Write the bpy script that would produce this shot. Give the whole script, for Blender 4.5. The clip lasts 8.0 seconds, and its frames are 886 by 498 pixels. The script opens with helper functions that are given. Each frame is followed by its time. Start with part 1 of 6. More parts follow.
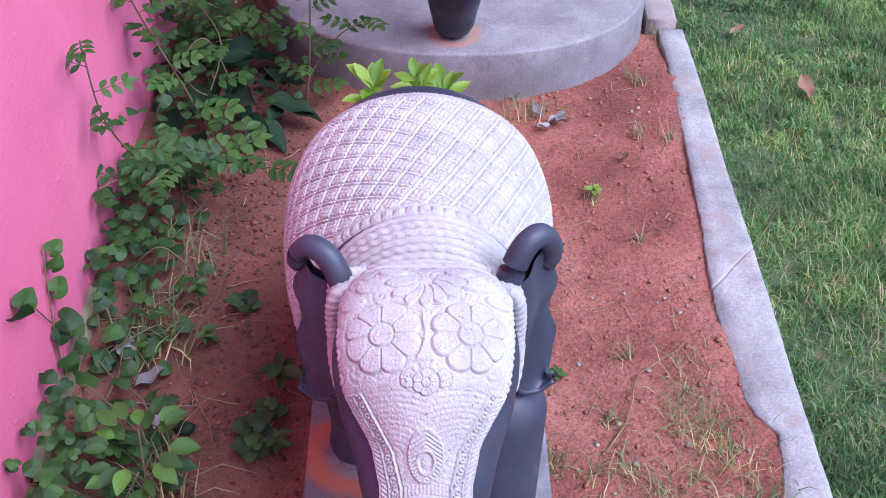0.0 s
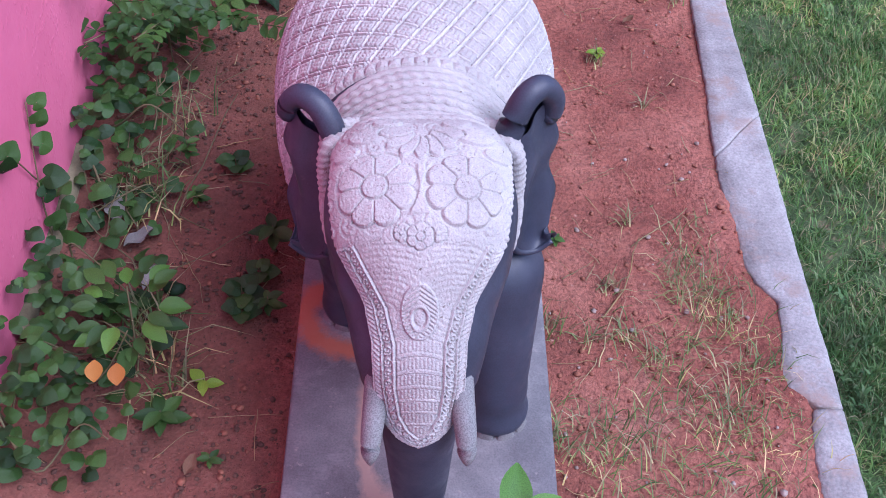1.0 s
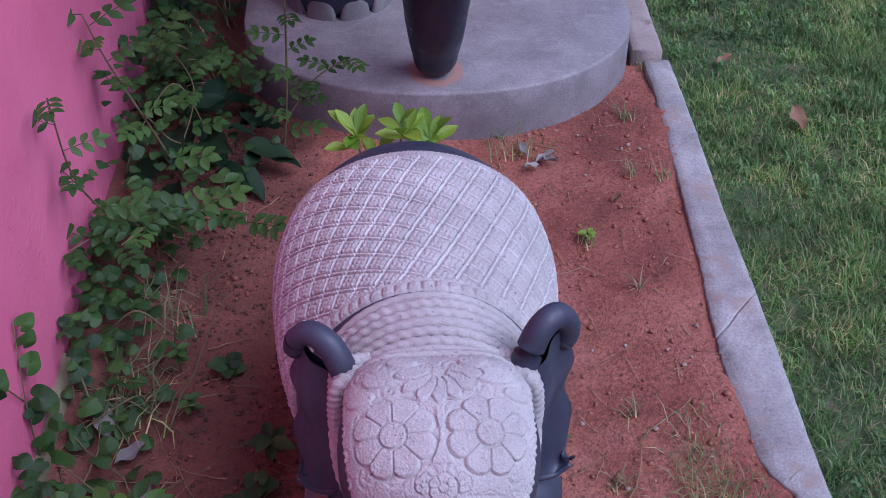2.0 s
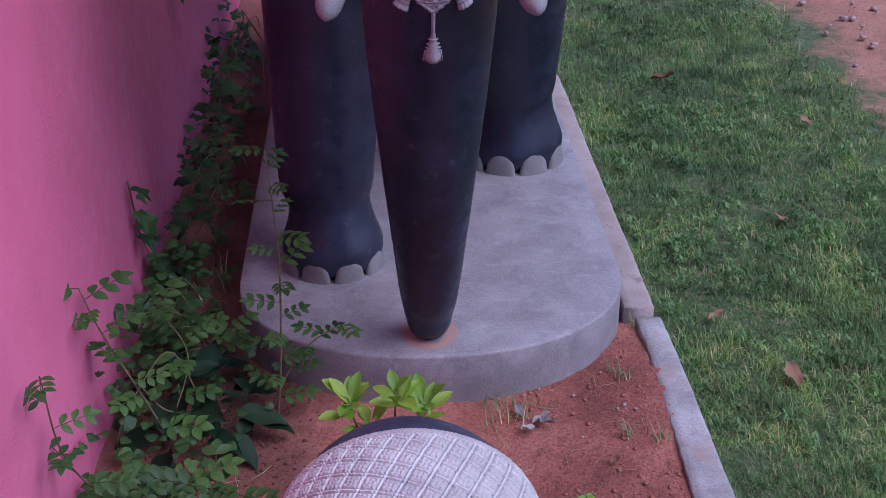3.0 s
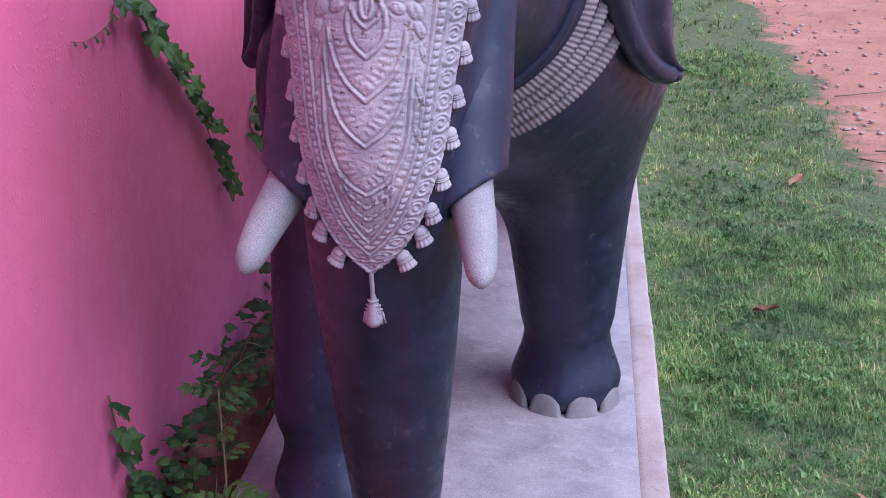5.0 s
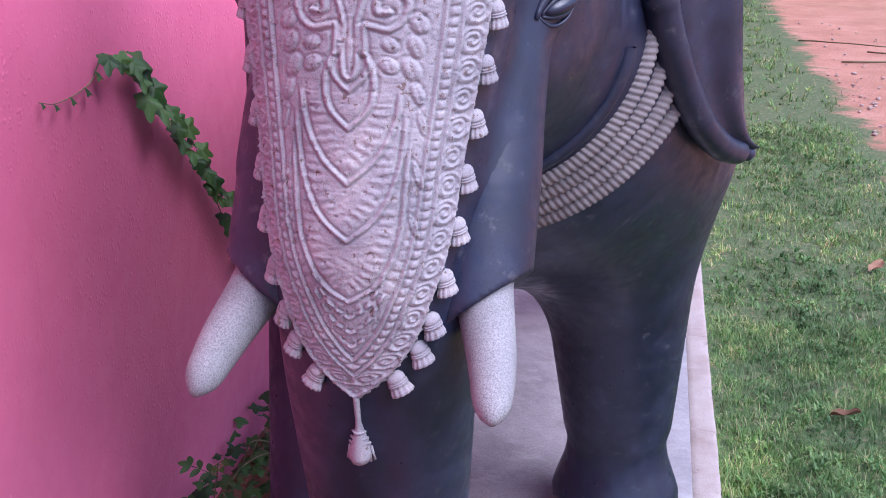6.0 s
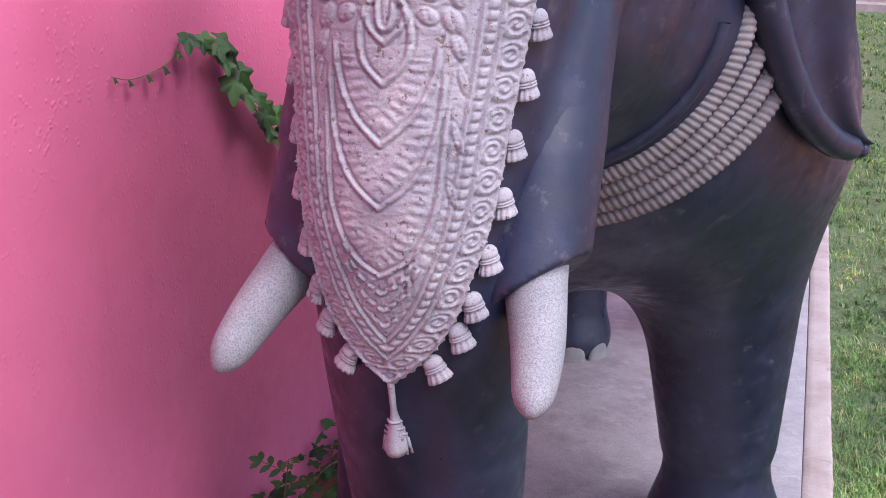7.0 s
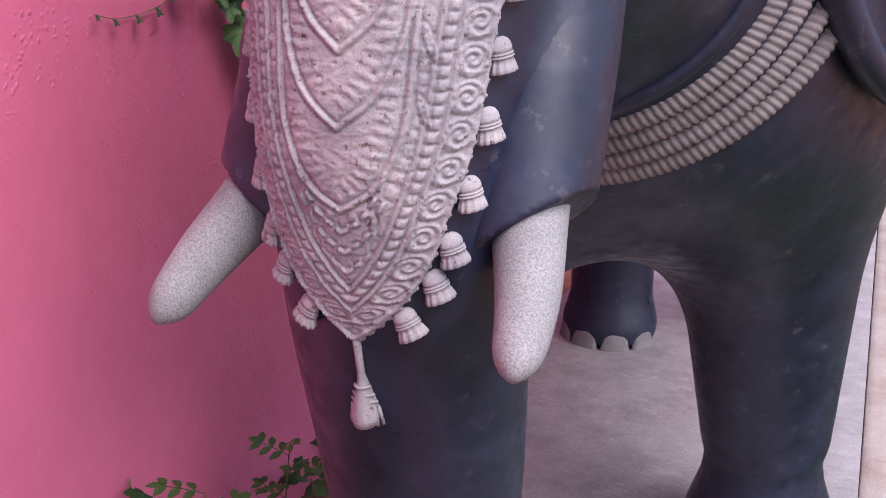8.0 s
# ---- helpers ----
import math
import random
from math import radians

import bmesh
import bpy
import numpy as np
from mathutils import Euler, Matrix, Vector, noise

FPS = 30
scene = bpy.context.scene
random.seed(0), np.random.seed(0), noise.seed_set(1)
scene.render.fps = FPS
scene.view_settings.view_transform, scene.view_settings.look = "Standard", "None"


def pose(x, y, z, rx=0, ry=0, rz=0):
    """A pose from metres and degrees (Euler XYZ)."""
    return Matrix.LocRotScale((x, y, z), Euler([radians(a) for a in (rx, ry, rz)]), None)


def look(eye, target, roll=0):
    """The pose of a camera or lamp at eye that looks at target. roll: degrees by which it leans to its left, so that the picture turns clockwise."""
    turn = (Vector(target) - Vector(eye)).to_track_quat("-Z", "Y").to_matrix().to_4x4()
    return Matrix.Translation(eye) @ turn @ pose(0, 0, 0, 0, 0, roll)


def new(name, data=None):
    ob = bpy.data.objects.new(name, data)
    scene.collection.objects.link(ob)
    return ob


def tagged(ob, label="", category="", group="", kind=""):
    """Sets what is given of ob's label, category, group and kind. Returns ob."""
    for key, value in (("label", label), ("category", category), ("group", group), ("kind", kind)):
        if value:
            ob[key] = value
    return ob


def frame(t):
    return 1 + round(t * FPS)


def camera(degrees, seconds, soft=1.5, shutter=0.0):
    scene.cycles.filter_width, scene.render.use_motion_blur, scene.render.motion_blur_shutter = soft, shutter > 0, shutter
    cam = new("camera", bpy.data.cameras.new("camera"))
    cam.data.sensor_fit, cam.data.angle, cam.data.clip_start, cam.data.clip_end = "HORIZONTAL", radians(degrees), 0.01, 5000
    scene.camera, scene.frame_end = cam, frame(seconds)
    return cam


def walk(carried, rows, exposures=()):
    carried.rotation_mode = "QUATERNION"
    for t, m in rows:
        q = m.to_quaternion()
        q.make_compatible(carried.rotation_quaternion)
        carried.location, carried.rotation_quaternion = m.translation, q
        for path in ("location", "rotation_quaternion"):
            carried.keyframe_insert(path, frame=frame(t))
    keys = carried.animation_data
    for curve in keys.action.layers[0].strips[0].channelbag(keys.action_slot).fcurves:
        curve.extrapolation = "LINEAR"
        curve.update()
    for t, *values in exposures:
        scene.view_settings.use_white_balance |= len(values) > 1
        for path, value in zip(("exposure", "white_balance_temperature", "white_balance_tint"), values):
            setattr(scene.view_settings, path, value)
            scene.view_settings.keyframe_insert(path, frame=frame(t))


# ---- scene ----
# The lens and the way of the camera.
cam = camera(40.9, 8.0, 0.9)
PATH = [
    (0, (0.076, -0.064, 1.683), (0.097, 1.456, 0.383), 0.4),
    (0.5, (0.078, -0.057, 1.635), (0.098, 1.347, 0.212), 0.8),
    (1, (0.077, -0.045, 1.621), (0.105, 1.336, 0.174), 1.4),
    (1.5, (0.065, 0.004, 1.648), (0.122, 1.446, 0.263), 1.2),
    (2, (0.025, 0.082, 1.679), (0.106, 1.61, 0.39), 0.4),
    (2.1, (0.018, 0.104, 1.683), (0.104, 1.65, 0.417), 0.1),
    (2.2, (0.005, 0.106, 1.698), (0.103, 1.679, 0.467), 0.3),
    (3.3, (0.068, 0.153, 1.734), (0.161, 1.937, 0.835), -0.7),
    (3.5, (0.124, 0.19, 1.749), (0.133, 1.99, 0.878), -0.4),
    (4, (0.294, 0.252, 1.788), (0.173, 2.092, 1.014), 1.2),
    (4.2, (0.334, 0.291, 1.79), (0.165, 2.137, 1.041), 0.9),
    (5.3, (0.459, 0.61, 1.765), (0.217, 2.472, 1.075), 1.4),
    (5.5, (0.45, 0.707, 1.731), (0.171, 2.574, 1.071), 1.8),
    (6, (0.472, 0.891, 1.704), (0.149, 2.767, 1.09), 1.2),
    (6.5, (0.506, 0.949, 1.673), (0.07, 2.825, 1.134), 1.6),
    (7, (0.558, 1.018, 1.614), (0.007, 2.85, 1.033), 1.2),
    (7.5, (0.582, 1.075, 1.562), (-0.004, 2.89, 0.961), 0.5),
    (8, (0.587, 1.222, 1.493), (-0.065, 3.021, 0.909), 1.3),
]
EXPOSURES = [(0.0, 1.0, 5080, 20), (1.0, 0.74, 5080, 23), (2.2, 0.08, 5000, 27), (3.3, 0.24, 5080, 29), (4.2, 0.67, 5150, 29), (5.3, 1.06, 5250, 28.5), (6.5, 1.2, 5420, 24.5), (8.0, 1.12, 6100, 22.5)]
walk(cam, [(t, look(eye, target, roll)) for t, eye, target, roll in PATH], EXPOSURES)

# Daylight: a bright overcast sky, with a soft sun behind thin cloud.
sky_world = bpy.data.worlds.new("sky")
scene.world = sky_world
sky_world.use_nodes = True
SUN_UP, SUN_TURN = 54.0, 117.0
nt = sky_world.node_tree
sky = nt.nodes.new("ShaderNodeTexSky")
sky.sky_type, sky.sun_disc = "NISHITA", False
sky.sun_elevation, sky.sun_rotation = radians(SUN_UP), radians(SUN_TURN)
sky.air_density, sky.dust_density = 1.0, 1.5
nt.nodes["Background"].inputs["Strength"].default_value = 0.105
nt.links.new(sky.outputs[0], nt.nodes["Background"].inputs["Color"])
sun = new("sun", bpy.data.lights.new("sun", "SUN"))
sun.data.energy, sun.data.angle, sun.data.color = 2.7, radians(50), (1.0, 0.95, 0.88)
away = Vector((math.sin(radians(SUN_TURN)) * math.cos(radians(SUN_UP)),
               math.cos(radians(SUN_TURN)) * math.cos(radians(SUN_UP)), math.sin(radians(SUN_UP))))
sun.matrix_world = look(away * 20, (0, 0, 0))


# ---- materials ----
def material(name, rough=0.8, metal=0.0):
    m = bpy.data.materials.new(name)
    m.use_nodes = True
    shader = m.node_tree.nodes["Principled BSDF"]
    shader.inputs["Roughness"].default_value = rough
    shader.inputs["Metallic"].default_value = metal
    return m, m.node_tree, shader


def coords(tree):
    return tree.nodes.new("ShaderNodeTexCoord").outputs["Object"]


def grain(tree, at, scale, detail=4.0, rough=0.55, warp=0.0):
    n = tree.nodes.new("ShaderNodeTexNoise")
    n.inputs["Scale"].default_value, n.inputs["Detail"].default_value = scale, detail
    n.inputs["Roughness"].default_value, n.inputs["Distortion"].default_value = rough, warp
    tree.links.new(at, n.inputs["Vector"])
    return n.outputs["Fac"]


def cells(tree, at, scale):
    n = tree.nodes.new("ShaderNodeTexVoronoi")
    n.inputs["Scale"].default_value = scale
    tree.links.new(at, n.inputs["Vector"])
    return n.outputs["Distance"]


def ramp(tree, fac, stops):
    n = tree.nodes.new("ShaderNodeValToRGB")
    while len(n.color_ramp.elements) < len(stops):
        n.color_ramp.elements.new(0.5)
    for e, (place, colour) in zip(n.color_ramp.elements, stops):
        e.position = place
        e.color = (*colour, 1.0) if isinstance(colour, tuple) else (colour, colour, colour, 1.0)
    tree.links.new(fac, n.inputs["Fac"])
    return n.outputs["Color"]


def blend(tree, fac, a, b, how="MIX"):
    n = tree.nodes.new("ShaderNodeMix")
    n.data_type, n.blend_type = "RGBA", how
    for socket, value in ((n.inputs["Factor"], fac), (n.inputs["A"], a), (n.inputs["B"], b)):
        if isinstance(value, (int, float)):
            socket.default_value = value
        elif isinstance(value, tuple):
            socket.default_value = (*value, 1.0)
        else:
            tree.links.new(value, socket)
    return n.outputs["Result"]


def sums(tree, how, a, b):
    n = tree.nodes.new("ShaderNodeMath")
    n.operation = how
    for socket, value in ((n.inputs[0], a), (n.inputs[1], b)):
        if isinstance(value, (int, float)):
            socket.default_value = value
        else:
            tree.links.new(value, socket)
    return n.outputs[0]


def relief(tree, shader, height, strength, distance):
    n = tree.nodes.new("ShaderNodeBump")
    n.inputs["Strength"].default_value, n.inputs["Distance"].default_value = strength, distance
    tree.links.new(height, n.inputs["Height"])
    tree.links.new(n.outputs["Normal"], shader.inputs["Normal"])


def weathered(name, big, fine, big_scale, fine_scale, rough, bump, spot=None, rough_span=0.15):
    """A stone, plaster or earth: colours at two scales, fine relief, spots of another colour."""
    m, tree, shader = material(name, rough)
    at = coords(tree)
    base = ramp(tree, grain(tree, at, big_scale, 5.0, 0.6, 0.15), big)
    speck = grain(tree, at, fine_scale, 3.0, 0.65)
    base = blend(tree, 1.0, base, ramp(tree, speck, fine), "MULTIPLY")
    if spot:
        scale, low, high, colour = spot
        base = blend(tree, ramp(tree, grain(tree, at, scale, 6.0, 0.7), [(low, 0.0), (high, 1.0)]), base, colour)
    tree.links.new(base, shader.inputs["Base Color"])
    wear = grain(tree, at, big_scale * 3.1, 4.0)
    tree.links.new(ramp(tree, wear, [(0.3, rough - rough_span), (0.7, min(1.0, rough + rough_span))]), shader.inputs["Roughness"])
    relief(tree, shader, grain(tree, at, bump[0], 5.0, 0.6), bump[1], bump[2])
    return m


def pink_plaster():
    """Pink paint on plaster: brush-long unevenness, patches of blisters, faint streaks."""
    m, tree, shader = material("pink_plaster", 0.6)
    at = coords(tree)
    base = ramp(tree, grain(tree, at, 1.4, 5.0, 0.6, 0.5), [(0.25, (0.58, 0.120, 0.22)), (0.55, (0.66, 0.148, 0.26)), (0.8, (0.72, 0.18, 0.30))])
    stretch = tree.nodes.new("ShaderNodeMapping")
    stretch.inputs["Scale"].default_value = (1.0, 9.0, 0.9)
    tree.links.new(at, stretch.inputs["Vector"])
    streak = ramp(tree, grain(tree, stretch.outputs[0], 1.6, 5.0, 0.65), [(0.60, 0.0), (0.78, 0.55)])
    base = blend(tree, streak, base, (0.52, 0.10, 0.17))
    pale = ramp(tree, grain(tree, at, 34.0, 4.0, 0.7), [(0.70, 0.0), (0.76, 0.7)])
    base = blend(tree, pale, base, (0.78, 0.28, 0.38))
    tree.links.new(base, shader.inputs["Base Color"])
    patches = ramp(tree, grain(tree, at, 3.2, 4.0, 0.6), [(0.40, 0.14), (0.60, 1.0)])
    bent = tree.nodes.new("ShaderNodeVectorMath")
    bent.operation = "MULTIPLY_ADD"
    tree.links.new(grain(tree, at, 30.0, 3.0), bent.inputs[0])
    bent.inputs[1].default_value = (0.012, 0.012, 0.012)
    tree.links.new(at, bent.inputs[2])
    blister = ramp(tree, cells(tree, bent.outputs[0], 82.0), [(0.05, 1.0), (0.48, 0.0)])
    some = ramp(tree, grain(tree, at, 40.0, 3.0, 0.6), [(0.46, 0.0), (0.58, 1.0)])
    lumps = blend(tree, 1.0, blend(tree, 1.0, patches, blister, "MULTIPLY"), some, "MULTIPLY")
    wave = grain(tree, at, 7.0, 3.0, 0.5)
    relief(tree, shader, blend(tree, 0.12, blend(tree, 0.25, lumps, wave), grain(tree, at, 130.0, 4.0, 0.65)), 0.42, 0.005)
    tree.links.new(ramp(tree, grain(tree, at, 20.0, 4.0), [(0.3, 0.48), (0.7, 0.75)]), shader.inputs["Roughness"])
    return m


PINK = pink_plaster()
CEMENT = weathered("cement", [(0.30, (0.23, 0.205, 0.20)), (0.48, (0.345, 0.318, 0.312)), (0.66, (0.46, 0.43, 0.42))],
                   [(0.3, 0.66), (0.65, 1.0)], 8.0, 190.0, 0.85, (120.0, 0.6, 0.004), (11.0, 0.53, 0.66, (0.31, 0.235, 0.205)))
CEMENT_WARM = weathered("earthy_cement", [(0.25, (0.27, 0.20, 0.175)), (0.5, (0.36, 0.29, 0.265)), (0.75, (0.43, 0.37, 0.345))],
                        [(0.3, 0.7), (0.65, 1.0)], 6.0, 230.0, 0.88, (150.0, 0.5, 0.003), (13.0, 0.60, 0.68, (0.20, 0.15, 0.13)))
GREY_STONE = weathered("grey_granite", [(0.25, (0.030, 0.033, 0.055)), (0.55, (0.048, 0.052, 0.082)), (0.8, (0.080, 0.084, 0.118))],
                       [(0.35, 0.7), (0.6, 1.0)], 9.0, 560.0, 0.5, (140.0, 0.10, 0.002), (46.0, 0.66, 0.80, (0.12, 0.12, 0.13)))
DARK_STONE = weathered("dark_granite", [(0.25, (0.0075, 0.0095, 0.022)), (0.55, (0.015, 0.0185, 0.041)), (0.8, (0.034, 0.040, 0.075))],
                       [(0.35, 0.7), (0.6, 1.0)], 11.0, 380.0, 0.42, (110.0, 0.10, 0.002), (30.0, 0.60, 0.76, (0.085, 0.083, 0.092)))
PALE_STONE = weathered("carved_granite", [(0.25, (0.36, 0.33, 0.325)), (0.55, (0.46, 0.43, 0.42)), (0.8, (0.54, 0.51, 0.50))],
                       [(0.36, 0.68), (0.50, 1.0)], 14.0, 700.0, 0.92, (380.0, 0.5, 0.002), (130.0, 0.62, 0.68, (0.15, 0.11, 0.095)))
CHISELLED = weathered("chiselled_granite", [(0.25, (0.50, 0.475, 0.475)), (0.75, (0.66, 0.635, 0.63))],
                      [(0.33, 0.75), (0.55, 1.0)], 14.0, 500.0, 0.92, (380.0, 0.4, 0.002))
BASE_STONE = weathered("grey_plinth", [(0.25, (0.19, 0.168, 0.174)), (0.5, (0.255, 0.230, 0.236)), (0.8, (0.335, 0.308, 0.31))],
                       [(0.3, 0.66), (0.62, 1.0)], 9.0, 260.0, 0.66, (80.0, 0.28, 0.003), (75.0, 0.62, 0.68, (0.33, 0.29, 0.28)), 0.14)
GROUND_STONE = weathered("dull_plinth", [(0.28, (0.105, 0.095, 0.104)), (0.5, (0.168, 0.155, 0.165)), (0.72, (0.27, 0.25, 0.255))],
                         [(0.3, 0.70), (0.62, 1.0)], 8.0, 300.0, 0.72, (80.0, 0.28, 0.003), (60.0, 0.62, 0.69, (0.26, 0.225, 0.215)), 0.12)
WORN_STONE = weathered("worn_carved_granite", [(0.25, (0.215, 0.200, 0.216)), (0.55, (0.31, 0.287, 0.298)), (0.8, (0.42, 0.385, 0.372))],
                       [(0.36, 0.70), (0.50, 1.0)], 18.0, 620.0, 0.92, (380.0, 0.28, 0.002), (95.0, 0.60, 0.645, (0.14, 0.095, 0.08)))
TUSK_STONE = weathered("speckled_granite", [(0.25, (0.19, 0.187, 0.192)), (0.75, (0.31, 0.298, 0.298))],
                       [(0.38, 0.58), (0.58, 1.0)], 9.0, 480.0, 0.75, (520.0, 0.35, 0.0015), (30.0, 0.66, 0.78, (0.36, 0.31, 0.27)))
NAIL_STONE = weathered("rough_granite", [(0.25, (0.15, 0.14, 0.14)), (0.75, (0.24, 0.225, 0.22))],
                       [(0.33, 0.7), (0.6, 1.0)], 14.0, 420.0, 0.9, (300.0, 0.4, 0.002))
ROPE_STONE = weathered("dusty_granite", [(0.25, (0.15, 0.128, 0.124)), (0.75, (0.24, 0.208, 0.20))],
                       [(0.36, 0.65), (0.52, 1.0)], 16.0, 600.0, 0.92, (380.0, 0.4, 0.002), (40.0, 0.62, 0.72, (0.17, 0.13, 0.115)))
SHADE_LITTER = weathered("shade_litter", [(0.25, (0.075, 0.034, 0.024)), (0.75, (0.19, 0.088, 0.060))],
                   [(0.3, 0.6), (0.7, 1.0)], 30.0, 150.0, 0.95, (90.0, 0.5, 0.004))
EARTH_BIT = weathered("earth_crumb", [(0.25, (0.26, 0.085, 0.05)), (0.75, (0.40, 0.16, 0.10))],
                      [(0.3, 0.7), (0.7, 1.0)], 20.0, 150.0, 0.95, (90.0, 0.5, 0.004))
PEBBLE = weathered("pebble", [(0.25, (0.30, 0.20, 0.16)), (0.75, (0.48, 0.38, 0.33))],
                   [(0.3, 0.7), (0.7, 1.0)], 25.0, 220.0, 0.85, (120.0, 0.4, 0.003))
MOSSY = weathered("mossy_cement", [(0.25, (0.13, 0.11, 0.06)), (0.75, (0.26, 0.22, 0.13))],
                 [(0.3, 0.7), (0.7, 1.0)], 14.0, 160.0, 0.95, (90.0, 0.5, 0.004))
BARK = weathered("stem", [(0.25, (0.10, 0.085, 0.035)), (0.75, (0.19, 0.15, 0.07))],
                 [(0.3, 0.75), (0.7, 1.0)], 20.0, 160.0, 0.8, (150.0, 0.4, 0.002))
MAROON = weathered("maroon_paint", [(0.25, (0.075, 0.022, 0.022)), (0.75, (0.11, 0.032, 0.03))],
                   [(0.3, 0.85), (0.7, 1.0)], 1.0, 40.0, 0.6, (30.0, 0.2, 0.004))


def ground_material():
    """Red earth in the bed, thatch under the lawn, and the trodden red drive past it."""
    m, tree, shader = material("ground", 0.95)
    at = coords(tree)
    split = tree.nodes.new("ShaderNodeSeparateXYZ")
    tree.links.new(at, split.inputs[0])
    x = split.outputs["X"]
    clod = grain(tree, at, 26.0, 6.0, 0.7)
    soil = ramp(tree, grain(tree, at, 3.0, 6.0, 0.65, 0.3), [(0.28, (0.21, 0.060, 0.042)), (0.46, (0.37, 0.120, 0.082)), (0.60, (0.48, 0.182, 0.128)), (0.76, (0.58, 0.28, 0.21))])
    soil = blend(tree, 1.0, soil, ramp(tree, grain(tree, at, 120.0, 4.0, 0.7), [(0.30, 0.42), (0.58, 1.0)]), "MULTIPLY")
    soil = blend(tree, ramp(tree, grain(tree, at, 75.0, 3.0, 0.6), [(0.66, 0.0), (0.75, 1.0)]), soil, (0.50, 0.27, 0.20))
    # Towards the wall: darker moist soil, with the bed's shade mixed into its colour.
    moist_shade = sums(tree, "ADD", sums(tree, "MULTIPLY", sums(tree, "SUBTRACT", -0.06, x), 5.0), sums(tree, "MULTIPLY", sums(tree, "SUBTRACT", grain(tree, at, 6.0, 6.0, 0.7), 0.5), 2.2))
    shaded_humus = ramp(tree, grain(tree, at, 9.0, 6.0, 0.7), [(0.3, (0.105, 0.042, 0.030)), (0.7, (0.24, 0.088, 0.062))])
    soil = blend(tree, ramp(tree, moist_shade, [(0.15, 0.0), (0.7, 0.72)]), soil, shaded_humus)
    thatch = ramp(tree, grain(tree, at, 38.0, 5.0, 0.7), [(0.3, (0.045, 0.082, 0.026)), (0.54, (0.090, 0.132, 0.048)), (0.68, (0.23, 0.165, 0.10))])
    drive = ramp(tree, grain(tree, at, 1.7, 6.0, 0.65, 0.2), [(0.25, (0.33, 0.15, 0.09)), (0.55, (0.46, 0.225, 0.145)), (0.8, (0.55, 0.31, 0.22))])
    drive = blend(tree, 1.0, drive, ramp(tree, grain(tree, at, 60.0, 4.0, 0.7), [(0.3, 0.65), (0.6, 1.0)]), "MULTIPLY")
    wander = sums(tree, "MULTIPLY", sums(tree, "SUBTRACT", grain(tree, at, 2.2, 6.0, 0.7), 0.5), 1.1)
    past = sums(tree, "ADD", sums(tree, "SUBTRACT", x, 2.02), wander)
    edge = ramp(tree, sums(tree, "ADD", sums(tree, "MULTIPLY", past, 3.0), 0.5), [(0.25, 0.0), (0.75, 1.0)])
    green = ramp(tree, sums(tree, "MULTIPLY", sums(tree, "SUBTRACT", x, 0.675), 8.0), [(0.4, 0.0), (0.6, 1.0)])
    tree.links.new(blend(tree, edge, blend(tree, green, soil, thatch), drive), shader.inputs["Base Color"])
    relief(tree, shader, blend(tree, 0.5, clod, grain(tree, at, 160.0, 4.0, 0.7)), 1.0, 0.016)
    return m


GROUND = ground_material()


def leaf_material(name, dark, light, rough=0.45, thin=0.35):
    m, tree, shader = material(name, rough)
    at = coords(tree)
    chance = tree.nodes.new("ShaderNodeObjectInfo").outputs["Random"]
    base = ramp(tree, chance, [(0.0, dark), (1.0, light)])
    base = blend(tree, 1.0, base, ramp(tree, grain(tree, at, 40.0, 4.0, 0.6), [(0.3, 0.65), (0.7, 1.15)]), "MULTIPLY")
    tree.links.new(base, shader.inputs["Base Color"])
    relief(tree, shader, grain(tree, at, 160.0, 2.0), 0.3, 0.002)
    glow = tree.nodes.new("ShaderNodeBsdfTranslucent")
    tree.links.new(base, glow.inputs["Color"])
    both = tree.nodes.new("ShaderNodeMixShader")
    both.inputs["Fac"].default_value = thin
    tree.links.new(shader.outputs[0], both.inputs[1])
    tree.links.new(glow.outputs[0], both.inputs[2])
    tree.links.new(both.outputs[0], tree.nodes["Material Output"].inputs["Surface"])
    return m


def blade_material(name, stops, thin=0.3):
    m, tree, shader = material(name, 0.6)
    chance = tree.nodes.new("ShaderNodeNewGeometry").outputs["Random Per Island"]
    base = ramp(tree, chance, stops)
    patch = grain(tree, coords(tree), 5.5, 6.0, 0.72)
    wide = grain(tree, coords(tree), 1.3, 4.0, 0.6)
    base = blend(tree, 1.0, base, ramp(tree, wide, [(0.42, (0.78, 0.80, 0.74)), (0.58, (1.25, 1.16, 1.0))]), "MULTIPLY")
    base = blend(tree, 1.0, base, ramp(tree, patch, [(0.37, (0.42, 0.46, 0.40)), (0.5, (0.88, 0.93, 0.86)), (0.63, (1.50, 1.36, 1.16))]), "MULTIPLY")
    tree.links.new(base, shader.inputs["Base Color"])
    glow = tree.nodes.new("ShaderNodeBsdfTranslucent")
    tree.links.new(base, glow.inputs["Color"])
    both = tree.nodes.new("ShaderNodeMixShader")
    both.inputs["Fac"].default_value = thin
    tree.links.new(shader.outputs[0], both.inputs[1])
    tree.links.new(glow.outputs[0], both.inputs[2])
    tree.links.new(both.outputs[0], tree.nodes["Material Output"].inputs["Surface"])
    return m


